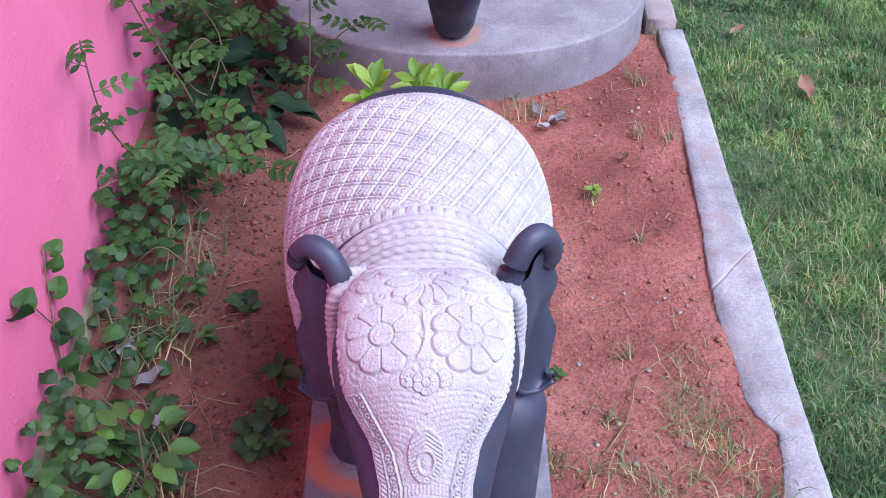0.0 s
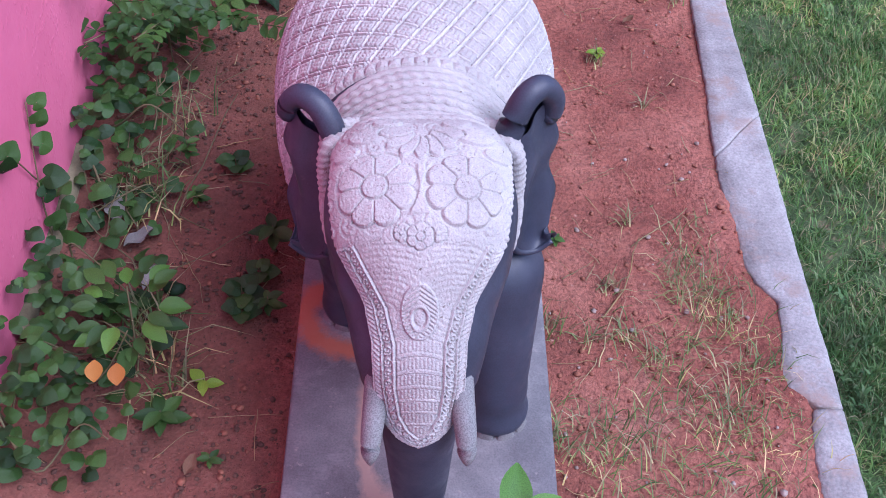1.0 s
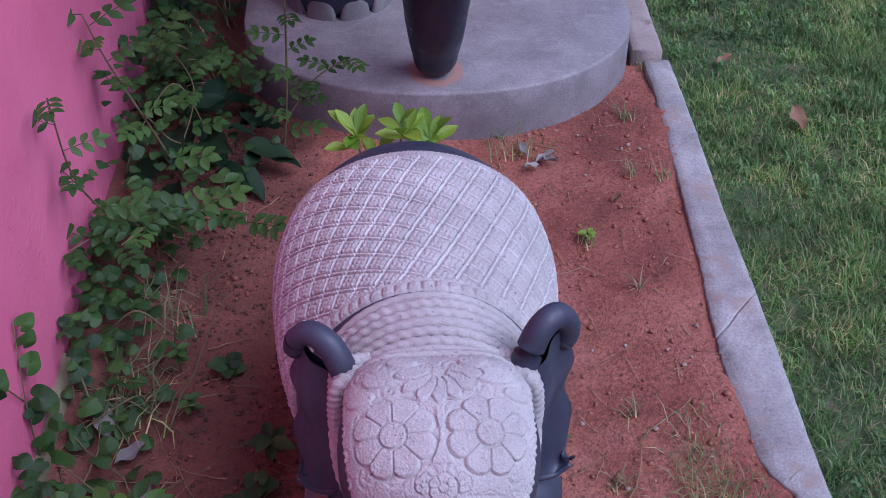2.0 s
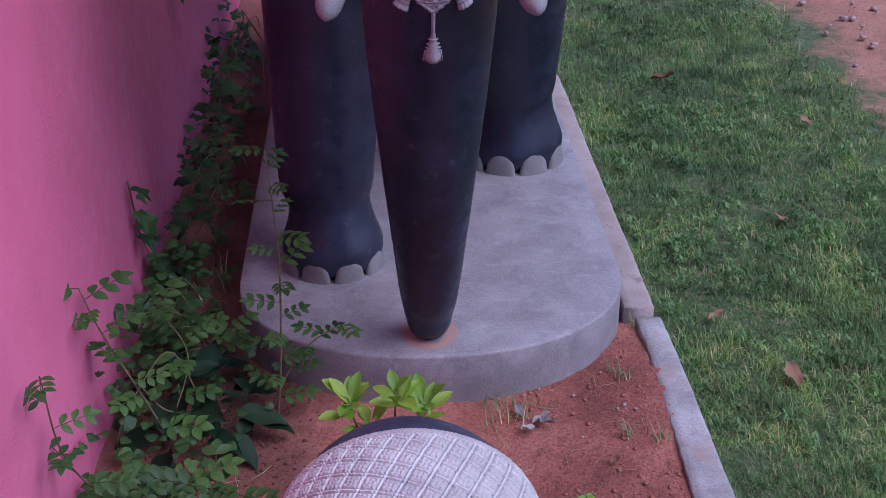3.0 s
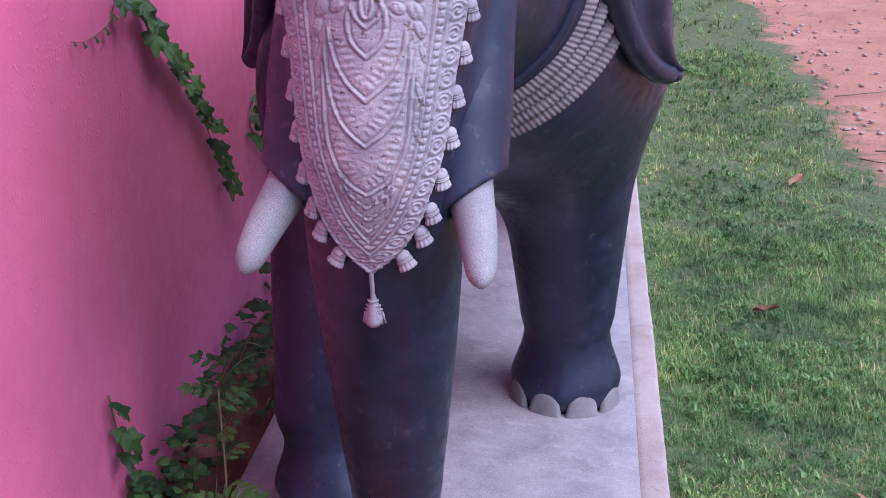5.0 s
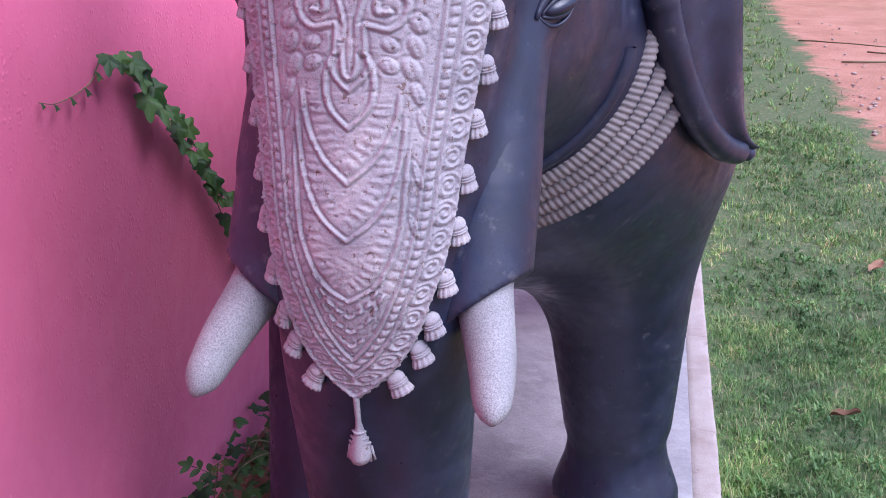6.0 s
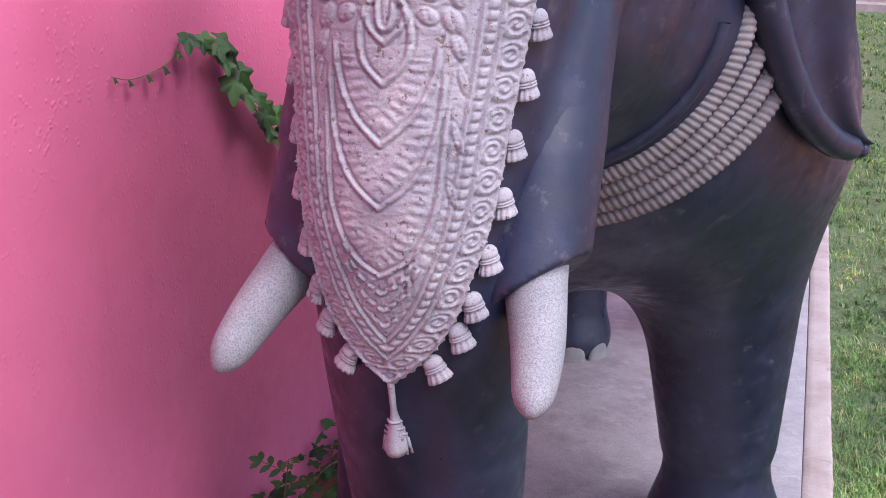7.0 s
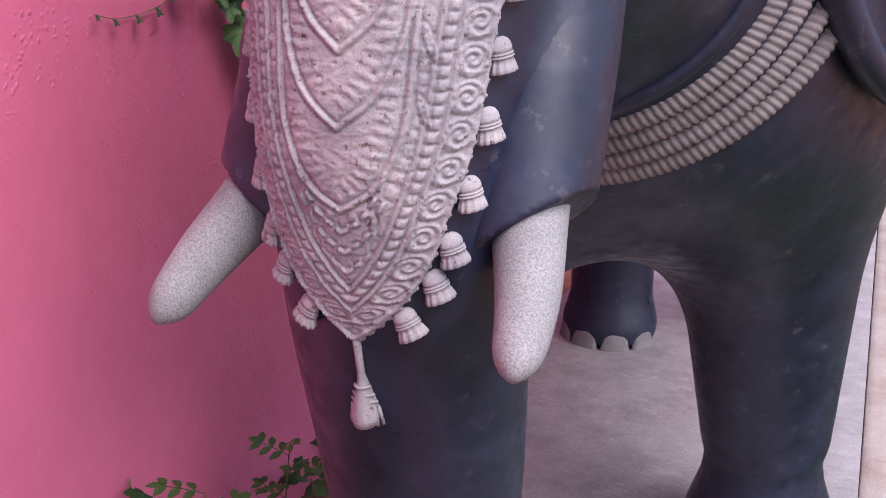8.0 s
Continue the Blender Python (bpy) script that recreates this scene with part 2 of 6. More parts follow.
IVY = leaf_material("ivy_leaf", (0.020, 0.060, 0.014), (0.078, 0.170, 0.032))
FRESH = leaf_material("fresh_leaf", (0.17, 0.34, 0.03), (0.36, 0.52, 0.05), 0.4, 0.4)
SHRUB = leaf_material("shrub_leaf", (0.033, 0.090, 0.018), (0.095, 0.195, 0.036))
SPRIG_GREEN = leaf_material("sprig_leaf", (0.085, 0.22, 0.03), (0.17, 0.34, 0.05), 0.4, 0.35)
GLOSSY = leaf_material("glossy_dark_leaf", (0.010, 0.026, 0.012), (0.024, 0.050, 0.022), 0.5, 0.1)
GLOSSY.node_tree.nodes["Principled BSDF"].inputs["Specular IOR Level"].default_value = 0.15
ORANGE = leaf_material("turned_leaf", (0.55, 0.20, 0.03), (0.65, 0.33, 0.05), 0.5, 0.3)
DRY = leaf_material("dead_leaf", (0.16, 0.075, 0.04), (0.34, 0.19, 0.11), 0.8, 0.15)
GREY_DRY = leaf_material("withered_leaf", (0.20, 0.18, 0.17), (0.42, 0.38, 0.36), 0.85, 0.1)
GRASS = blade_material("grass_blade", [(0.0, (0.078, 0.182, 0.048)), (0.45, (0.138, 0.268, 0.078)), (0.80, (0.23, 0.335, 0.130)), (0.88, (0.34, 0.34, 0.19)), (1.0, (0.46, 0.39, 0.26))])
WEED = blade_material("weed_blade", [(0.0, (0.13, 0.22, 0.07)), (0.5, (0.26, 0.34, 0.13)), (0.7, (0.45, 0.40, 0.23)), (1.0, (0.55, 0.45, 0.31))])
LUSH = blade_material("lush_blade", [(0.0, (0.085, 0.20, 0.058)), (0.6, (0.145, 0.27, 0.092)), (1.0, (0.25, 0.34, 0.16))], 0.35)
STRAW = blade_material("straw", [(0.0, (0.30, 0.20, 0.10)), (1.0, (0.50, 0.39, 0.25))], 0.1)


# ---- mesh tools ----
class Bag:
    """Vertices and faces of one mesh, gathered piece by piece."""

    def __init__(self):
        self.points, self.faces, self.kinds, self.count = [], [], [], 0

    def add(self, points, faces, kind=0):
        points, faces = np.asarray(points, float).reshape(-1, 3), np.asarray(faces, int)
        self.points.append(points)
        self.faces.append(faces + self.count)
        self.kinds.append(np.full(len(faces), kind))
        self.count += len(points)

    def mesh(self, name, mats, smooth=True):
        me = bpy.data.meshes.new(name)
        pts = np.concatenate(self.points)
        me.vertices.add(len(pts))
        me.vertices.foreach_set("co", pts.astype(np.float32).ravel())
        loops = np.concatenate([f.ravel() for f in self.faces])
        sizes = np.concatenate([np.full(len(f), f.shape[1]) for f in self.faces])
        me.loops.add(len(loops))
        me.loops.foreach_set("vertex_index", loops.astype(np.int32))
        me.polygons.add(len(sizes))
        me.polygons.foreach_set("loop_start", np.concatenate([[0], np.cumsum(sizes)[:-1]]).astype(np.int32))
        me.polygons.foreach_set("material_index", np.concatenate(self.kinds).astype(np.int32))
        me.polygons.foreach_set("use_smooth", np.full(len(sizes), smooth))
        for m in mats:
            me.materials.append(m)
        me.update(calc_edges=True)
        me.validate()
        return me


def net(rows, cols, closed=False):
    """The quads of a sheet of rows x cols points; closed: the columns meet."""
    i = np.arange(rows * cols).reshape(rows, cols)
    j = np.roll(i, -1, axis=1) if closed else i[:, 1:]
    k = i if closed else i[:, :-1]
    return np.stack([k[:-1], j[:-1], j[1:], k[1:]], -1).reshape(-1, 4)


def tube(path, radii, sides=10, squash=1.0):
    """A round bar along a path, with closed ends."""
    path, radii = np.asarray(path, float), np.broadcast_to(np.asarray(radii, float), len(path))
    ahead = np.gradient(path, axis=0)
    ahead /= np.linalg.norm(ahead, axis=1, keepdims=True) + 1e-12
    up = np.where(np.abs(ahead[:, 2:]) > 0.9, [[1.0, 0, 0]], [[0, 0, 1.0]])
    side = np.cross(ahead, up)
    side /= np.linalg.norm(side, axis=1, keepdims=True) + 1e-12
    top = np.cross(side, ahead)
    a = np.linspace(0, 2 * np.pi, sides, endpoint=False)
    ring = path[:, None] + radii[:, None, None] * (np.cos(a)[None, :, None] * side[:, None] + squash * np.sin(a)[None, :, None] * top[:, None])
    pts = ring.reshape(-1, 3)
    faces = net(len(path), sides, True)
    first, last = len(pts), len(pts) + 1
    pts = np.concatenate([pts, path[:1], path[-1:]])
    i = np.arange(sides)
    j = (i + 1) % sides
    base = (len(path) - 1) * sides
    caps = np.concatenate([np.stack([np.full(sides, first), j, i], 1), np.stack([np.full(sides, last), base + i, base + j], 1)])
    return pts, faces, caps


def add_tube(bag, path, radii, kind=0, sides=10, squash=1.0):
    pts, faces, caps = tube(path, radii, sides, squash)
    start = bag.count
    bag.add(pts, faces, kind)
    bag.points.append(np.zeros((0, 3)))
    bag.faces.append(caps + start)
    bag.kinds.append(np.full(len(caps), kind))


def smooth_path(knots, n):
    """A soft curve through the knots."""
    k = np.asarray(knots, float)
    t, out = np.linspace(0, len(k) - 1, n), []
    pad = np.concatenate([2 * k[:1] - k[1:2], k, 2 * k[-1:] - k[-2:-1]])
    for v in t:
        i = min(int(v), len(k) - 2)
        f = v - i
        p0, p1, p2, p3 = pad[i:i + 4]
        out.append(0.5 * (2 * p1 + (p2 - p0) * f + (2 * p0 - 5 * p1 + 4 * p2 - p3) * f * f + (3 * p1 - p0 - 3 * p2 + p3) * f ** 3))
    return np.array(out)


def add_blob(bag, centre, radii, kind=0, turn=None, n=10, lump=0.0, rng=None):
    """A rounded lump."""
    a, b = np.linspace(0, 2 * np.pi, n * 2, endpoint=False), np.linspace(0.02, np.pi - 0.02, n)
    d = np.stack([np.sin(b)[:, None] * np.cos(a), np.sin(b)[:, None] * np.sin(a), np.cos(b)[:, None] * np.ones_like(a)], -1)
    if lump and rng is not None:
        k = rng.normal(size=(3, 3)) * 2.2
        d = d * (1 + lump * np.sin(d @ k + rng.uniform(0, 6, 3)).sum(-1, keepdims=True) / 3)
    p = d * np.asarray(radii)
    if turn is not None:
        p = p @ np.asarray(turn).T
    bag.add(p.reshape(-1, 3) + centre, net(n, n * 2, True), kind)


def part(name, me, parent, label="", at=None):
    ob = new(name, me)
    ob.parent = parent
    if at is not None:
        ob.matrix_local = at
    if label:
        ob["label"] = label
    return ob


def empty(name, place=(0, 0, 0)):
    ob = new(name)
    ob.location = place
    ob.empty_display_size = 0.05
    return ob


def wobble(x, y, scale, seed=0):
    """Soft noise of the plan, about -1 to 1."""
    rng = np.random.default_rng(seed)
    out = np.zeros(np.broadcast(x, y).shape)
    for i in range(14):
        k = rng.normal(size=2) * scale * (1 + 0.35 * i)
        out += np.sin(k[0] * x + k[1] * y + rng.uniform(0, 6.3)) / (1 + 0.35 * i)
    return out / 3.2


# ---- solid shapes: soft unions of round forms ----
def ball(c, r, tilt=0.0):
    c, r = np.asarray(c, np.float32), np.asarray(r, np.float32)
    cs, sn = math.cos(radians(tilt)), math.sin(radians(tilt))

    def field(p):
        q = p - c
        if tilt:
            q = np.stack([q[..., 0], cs * q[..., 1] + sn * q[..., 2], -sn * q[..., 1] + cs * q[..., 2]], -1)
        k0 = np.linalg.norm(q / r, axis=-1)
        k1 = np.linalg.norm(q / (r * r), axis=-1) + 1e-9
        return k0 * (k0 - 1) / k1
    return field


def bar(a, b, ra, rb):
    a, b = np.asarray(a, np.float32), np.asarray(b, np.float32)
    ab = b - a

    def field(p):
        q = p - a
        h = np.clip((q @ ab) / (ab @ ab), 0, 1)
        return np.linalg.norm(q - h[..., None] * ab, axis=-1) - (ra + (rb - ra) * h)
    return field


def union(items, floor=None):
    """items: (field, softness) one after another; floor: nothing goes below it."""
    def field(p):
        d = None
        for f, k in items:
            e = f(p)
            if d is None:
                d = e
            else:
                h = np.clip(0.5 + 0.5 * (d - e) / k, 0, 1)
                d = d + (e - d) * h - k * h * (1 - h)
        if floor is not None:
            d = np.maximum(d, floor - p[..., 2])
        return d
    return field


def skin(field, low, high, step, ease=0):
    """The surface of a solid as quads, its points drawn onto the surface."""
    low = np.asarray(low, np.float32)
    dims = np.ceil((np.asarray(high) - low) / step).astype(int) + 1
    axes = [low[i] + step * np.arange(dims[i], dtype=np.float32) for i in range(3)]
    jump = 4
    rough_axes = [np.concatenate([a[::jump], a[-1:]]) for a in axes]
    rough = field(np.stack(np.meshgrid(*rough_axes, indexing="ij"), -1).astype(np.float32))
    pick = [np.minimum(np.round(np.arange(n) / jump).astype(int), len(a) - 1) for n, a in zip(dims, rough_axes)]
    vals = rough[np.ix_(*pick)].copy()
    close = np.argwhere(np.abs(vals) < 5.0 * step)
    for k in range(0, len(close), 400000):
        c = close[k:k + 400000]
        vals[c[:, 0], c[:, 1], c[:, 2]] = field(np.stack([axes[i][c[:, i]] for i in range(3)], -1))
    inside = vals < 0
    total = np.zeros((*(dims - 1), 3), np.float32)
    hits = np.zeros(tuple(dims - 1), np.float32)
    nx, ny, nz = dims - 1
    for axis in range(3):
        u, w = [k for k in range(3) if k != axis]
        for du in (0, 1):
            for dw in (0, 1):
                o = [0, 0, 0]
                o[u], o[w] = du, dw
                e = list(o)
                e[axis] = 1
                a = vals[o[0]:o[0] + nx, o[1]:o[1] + ny, o[2]:o[2] + nz]
                b = vals[e[0]:e[0] + nx, e[1]:e[1] + ny, e[2]:e[2] + nz]
                cut = (a < 0) != (b < 0)
                f = np.where(cut, a / np.where(cut, a - b, 1), 0)
                for k in range(3):
                    total[..., k] += np.where(cut, f if k == axis else o[k], 0)
                hits += cut
    live = hits > 0
    index = np.full(live.shape, -1)
    index[live] = np.arange(live.sum())
    where = np.argwhere(live)
    pts = low + step * (where + total[live] / hits[live][:, None])
    faces = []
    for axis in range(3):
        u, w = [(1, 2), (2, 0), (0, 1)][axis]
        head = [slice(None)] * 3
        tail = [slice(None)] * 3
        head[axis], tail[axis] = slice(0, -1), slice(1, None)
        cross = np.argwhere(inside[tuple(head)] != inside[tuple(tail)])
        ok = (cross[:, u] > 0) & (cross[:, w] > 0) & (cross[:, u] < dims[u] - 1) & (cross[:, w] < dims[w] - 1)
        cross = cross[ok]
        quad = []
        for du, dw in ((-1, -1), (0, -1), (0, 0), (-1, 0)):
            c = cross.copy()
            c[:, u] += du
            c[:, w] += dw
            quad.append(index[c[:, 0], c[:, 1], c[:, 2]])
        quad = np.stack(quad, 1)
        out = inside[cross[:, 0], cross[:, 1], cross[:, 2]]
        faces.append(np.where(out[:, None], quad, quad[:, ::-1]))
    pts = pts.astype(np.float32)
    for _ in range(2):
        d, g = slope(field, pts)
        pts = pts - np.clip(d, -step, step)[:, None] * g
    faces = np.concatenate(faces)
    for _ in range(ease):
        gather, share = np.zeros((len(pts), 3)), np.zeros(len(pts))
        for k in range(4):
            for m in (1, 3):
                for axis in range(3):
                    gather[:, axis] += np.bincount(faces[:, k], pts[faces[:, (k + m) % 4], axis], len(pts))
                share += np.bincount(faces[:, k], minlength=len(pts))
        pts = (0.4 * pts + 0.6 * gather / np.maximum(share, 1)[:, None]).astype(np.float32)
    return pts, faces


def slope(field, pts, e=0.002):
    pts = np.asarray(pts, np.float32)
    g = np.stack([field(pts + np.float32(e) * v) - field(pts - np.float32(e) * v) for v in np.eye(3, dtype=np.float32)], -1)
    g /= np.linalg.norm(g, axis=-1, keepdims=True) + 1e-9
    return field(pts), g


def meet(field, start, way, reach, steps=36):
    """Where rays from start meet the solid."""
    d = np.zeros(start.shape[:-1], np.float32)
    for _ in range(steps):
        d = np.clip(d + 0.9 * field((start + d[..., None] * way).astype(np.float32)), 0, reach)
    return start + d[..., None] * way


def dress(bag, field, start, way, reach, height, keep, kind):
    """A carved layer on a solid: a fine sheet that stands height above the surface, where keep is true."""
    p = meet(field, start, way, reach)
    shape = p.shape
    _, g = slope(field, p.reshape(-1, 3))
    p = p.reshape(-1, 3) + height.reshape(-1, 1) * g
    faces = net(*shape[:2])
    faces = faces[keep.ravel()[faces].any(axis=1)]
    kind = np.asarray(kind).ravel()[faces[:, 0]] if np.ndim(kind) else kind
    used, back = np.unique(faces, return_inverse=True)
    bag.add(p[used], back.reshape(-1, 4), kind)


def bump(d, w):
    """A rounded ridge of half-width w along d = 0."""
    return np.sqrt(np.clip(1 - (d / w) ** 2, 0, 1))


def raised(d, w):
    """A ridge of half-width w, cut free by a narrow groove on both sides."""
    return bump(d, w) - 0.75 * bump(np.abs(d) - w * 1.5, w * 0.55)


def curl(x, y, r, hand=1.0):
    """A spiral in a disc of radius r."""
    rho, a = np.hypot(x, y), np.arctan2(y, x) * hand
    ridge = 0.5 + 0.5 * np.cos(2 * np.pi * rho / (r * 0.62) - a)
    return ridge * (rho < r)


def pitted(shape, amount, seed):
    """The chisel marks of carved stone."""
    rng = np.random.default_rng(seed)
    n = rng.normal(size=shape)
    for axis in (0, 1):
        n = (np.roll(n, 1, axis) + 2 * n + np.roll(n, -1, axis)) / 4
    return amount * n


# ---- the setting ----
def soil_height(x, y):
    bed = np.clip((0.735 - x) / 0.02, 0, 1) * np.clip((x + 1.0) / 0.2, 0, 1)
    z = bed * (0.004 + 0.007 * wobble(x, y, 6, 3) + 0.004 * wobble(x, y, 34, 4) + 0.0026 * wobble(x, y, 120, 5))
    return z + bed * 0.05 * np.clip((-0.38 - x) / 0.25, 0, 1) + bed * 0.022 * np.clip((x - 0.42) / 0.22, 0, 1) * np.clip((2.75 - y) / 0.2, 0, 1)


def build_ground():
    xs = np.concatenate([[-400, -150, -60, -25, -12, -6, -3, -1.6], np.arange(-0.9, 0.9, 0.0125), np.arange(0.9, 2.7, 0.04), [3, 3.5, 4.2, 5, 6.5, 9, 14, 25, 60, 150, 400]])
    ys = np.concatenate([[-400, -150, -60, -25, -12, -6, -3, -1.5, -0.8, -0.3, 0.1], np.arange(0.3, 3.6, 0.0125), np.arange(3.6, 8.0, 0.045), [8.3, 8.8, 9.5, 10.5, 12, 14, 17, 21, 26, 35, 60, 150, 400]])
    x, y = np.meshgrid(xs, ys)
    z = soil_height(x, y)
    lawn = np.clip((x - 0.7) / 0.1, 0, 1) * np.clip((30 - np.abs(y)) / 10, 0, 1) * np.clip((12 - np.abs(x)) / 6, 0, 1)
    z += lawn * (-0.012 + 0.008 * wobble(x, y, 4, 6) + 0.004 * wobble(x, y, 15, 7))
    bag = Bag()
    bag.add(np.stack([x, y, z], -1), net(len(ys), len(xs)))
    tagged(new("ground", bag.mesh("ground", [GROUND])), "red earth bed, darker moist soil and painted shade by the wall, worn lawn and earth drive", "ground", kind="structure")


def build_wall():
    ys = np.concatenate([[-4, -2, -0.5], np.arange(0.0, 7.0, 0.05), [8, 10, 13, 18]])
    zs = np.concatenate([[-0.3], np.arange(0.0, 2.4, 0.05), [2.8, 3.4]])
    y, z = np.meshgrid(ys, zs)
    x = -0.612 + 0.004 * wobble(y, z, 2.5, 8) + 0.0015 * wobble(y, z, 14, 9)
    bag = Bag()
    bag.add(np.stack([x, y, z], -1), net(len(zs), len(ys))[:, ::1])
    bag.add(np.stack([x * 0 - 0.86, y, z], -1), net(len(zs), len(ys))[:, ::-1])
    for y0 in (-4.0, 18.0):
        bag.add([(-0.86, y0, -0.3), (-0.612, y0, -0.3), (-0.612, y0, 3.4), (-0.86, y0, 3.4)], [(0, 1, 2, 3)])
    bag.add([(-0.88, -4, 3.4), (-0.59, -4, 3.4), (-0.59, 18, 3.4), (-0.88, 18, 3.4)], [(0, 1, 2, 3)])
    tagged(new("wall_west", bag.mesh("wall_west", [PINK])), "pink painted plaster wall, slightly blistered and streaked", "wall", kind="structure")
    foot = Bag()
    ys = np.arange(1.22, 1.72, 0.012)
    out = -0.588 + 0.006 * wobble(ys, ys * 0, 9, 10)
    high = 0.075 + 0.012 * wobble(ys, ys * 0, 7, 11)
    rows = np.stack([np.stack([out, ys, ys * 0 - 0.1], -1), np.stack([out, ys, high - 0.012], -1), np.stack([out - 0.012, ys, high], -1), np.stack([out * 0 - 0.64, ys, high + 0.004], -1)])
    foot.add(rows, net(4, len(ys)))
    tagged(new("baseboard", foot.mesh("baseboard", [MOSSY])), "rough mossy cement strip at the wall's foot", "wall base", kind="structure")


def kerb(name, y0, y1, outer, inner, high, ragged, seed, mat, label, cracks=()):
    """A flat cement kerb; inner: the run of its earth side, as (y, x)."""
    ys = np.linspace(y0, y1, max(12, int((y1 - y0) / 0.007)))
    for yc, _ in cracks:
        ys = np.sort(np.concatenate([ys, yc + np.array([-0.0035, -0.0012, 0.0012, 0.0035])]))
    flat = ys * 0
    o = outer + 0.002 * wobble(ys, flat, 8, seed) + 0.001 * wobble(ys, flat, 60, seed + 1)
    i = np.interp(ys, *zip(*inner)) + ragged * (0.22 * wobble(ys, flat, 16, seed + 2) + 0.35 * wobble(ys, flat, 80, seed + 3) + 0.35 * wobble(ys, flat, 260, seed + 5))
    h = high + 0.0015 * wobble(ys, flat, 10, seed + 4)
    low = flat - 0.12
    prof = [(i + 0.002, low), (i, h - 0.006), (i + 0.003, h - 0.001), (i * 0.7 + o * 0.3, h), ((o + i) / 2, h + 0.001), (o * 0.85 + i * 0.15, h), (o - 0.004, h - 0.0015), (o, h - 0.007), (o, low)]
    pts = np.stack([np.stack([a, ys, b], -1) for a, b in prof])
    for yc, lean in cracks:
        away = pts[..., 1] - yc
        pts[1:-1, :, 2] -= 0.012 * (np.abs(away[1:-1]) < 0.0015)
        pts[..., 1] += lean * (pts[..., 0] - 0.70) * np.exp(-(away / 0.09) ** 2) + 0.004 * np.sin(pts[..., 0] * 160 + yc) * np.exp(-(away / 0.03) ** 2)
    bag = Bag()
    bag.add(pts, net(len(prof), len(ys))[:, ::-1])
    n = len(ys)
    ends = [k * n for k in range(len(prof))]
    for cap in (ends[::-1], [f + n - 1 for f in ends]):
        bag.faces.append(np.array([cap]))
        bag.kinds.append(np.zeros(1, int))
    tagged(new(name, bag.mesh(name, [mat])), label, "kerb", group="kerb stones", kind="structure")


def plinth_outline(n=64):
    """A long slab with both ends rounded."""
    cx, half, y0, deep, y1 = 0.155, 0.507, 2.88, 0.40, 7.0
    a = np.linspace(math.pi, 2 * math.pi, n)
    c, s = np.cos(a), np.sin(a)
    p = 2 / 2.15
    front = np.stack([cx + half * np.sign(c) * np.abs(c) ** p, y0 - deep * np.abs(s) ** p], -1)
    back = np.stack([cx - half * np.sign(c) * np.abs(c) ** p, y1 + deep * np.abs(s) ** p], -1)
    return np.concatenate([front, back])


def slab(name, outline, centre, top, soft, mats, label):
    """A solid slab with worn upper edges."""
    bag = Bag()
    out = np.asarray(outline, float)
    n = len(out)
    way = np.asarray(centre) - out
    way /= np.linalg.norm(way, axis=1, keepdims=True)
    rings = []
    for inset, z in ((0.0, -0.06), (0.0, top * 0.5), (0.0, top - soft), (soft * 0.3, top - soft * 0.3), (soft, top)):
        rings.append(np.column_stack([out + way * inset, np.full(n, z)]))
    inner = np.asarray(rings[-1])
    for f in (0.85, 0.6, 0.3, 0.02):
        flat = inner[:, :2] * f + np.asarray(centre) * (1 - f)
        rings.append(np.column_stack([flat, top + 0.0012 * wobble(flat[:, 0], flat[:, 1], 9, 21)]))
    bag.add(np.stack(rings), net(len(rings), n, True))
    bag.faces.append(np.arange((len(rings) - 1) * n, len(rings) * n).reshape(1, -1) + bag.count - len(rings) * n)
    bag.kinds.append(np.zeros(1, int))
    return tagged(new(name, bag.mesh(name, mats)), label, "statue base")


def stained(name, stone, spots, scuff=(0.36, 0.335, 0.335)):
    """A plinth's stone, scuffed in short strokes, with rust stains at the places given: (x, y, radius, softness)."""
    m = stone.copy()
    m.name = name
    tree = m.node_tree
    shader = tree.nodes["Principled BSDF"]
    at = coords(tree)
    base = shader.inputs["Base Color"].links[0].from_socket
    for turn, scale in ((35.0, 9.0), (-50.0, 13.0)):
        lay = tree.nodes.new("ShaderNodeMapping")
        lay.inputs["Rotation"].default_value, lay.inputs["Scale"].default_value = (0, 0, radians(turn)), (1.0, 1.6, 1.0)
        tree.links.new(at, lay.inputs["Vector"])
        stroke = grain(tree, lay.outputs[0], scale, 7.0, 0.75, 0.4)
        base = blend(tree, ramp(tree, stroke, [(0.55, 0.0), (0.70, 0.55)]), base, scuff)
    split = tree.nodes.new("ShaderNodeSeparateXYZ")
    tree.links.new(at, split.inputs[0])
    for x, y, rx, ry, width, colour in spots:
        dx = sums(tree, "DIVIDE", sums(tree, "SUBTRACT", split.outputs["X"], x), rx)
        dy = sums(tree, "DIVIDE", sums(tree, "SUBTRACT", split.outputs["Y"], y), ry)
        r = sums(tree, "POWER", sums(tree, "ADD", sums(tree, "MULTIPLY", dx, dx), sums(tree, "MULTIPLY", dy, dy)), 0.5)
        r = sums(tree, "ADD", r, sums(tree, "MULTIPLY", sums(tree, "SUBTRACT", grain(tree, at, 38.0, 6.0, 0.7), 0.5), 1.5 * width))
        off = sums(tree, "ABSOLUTE", sums(tree, "SUBTRACT", r, 1.0), 0.0)
        base = blend(tree, ramp(tree, off, [(width * 0.35, 0.85), (width, 0.0)]), base, colour)
    tree.links.new(base, shader.inputs["Base Color"])
    return m


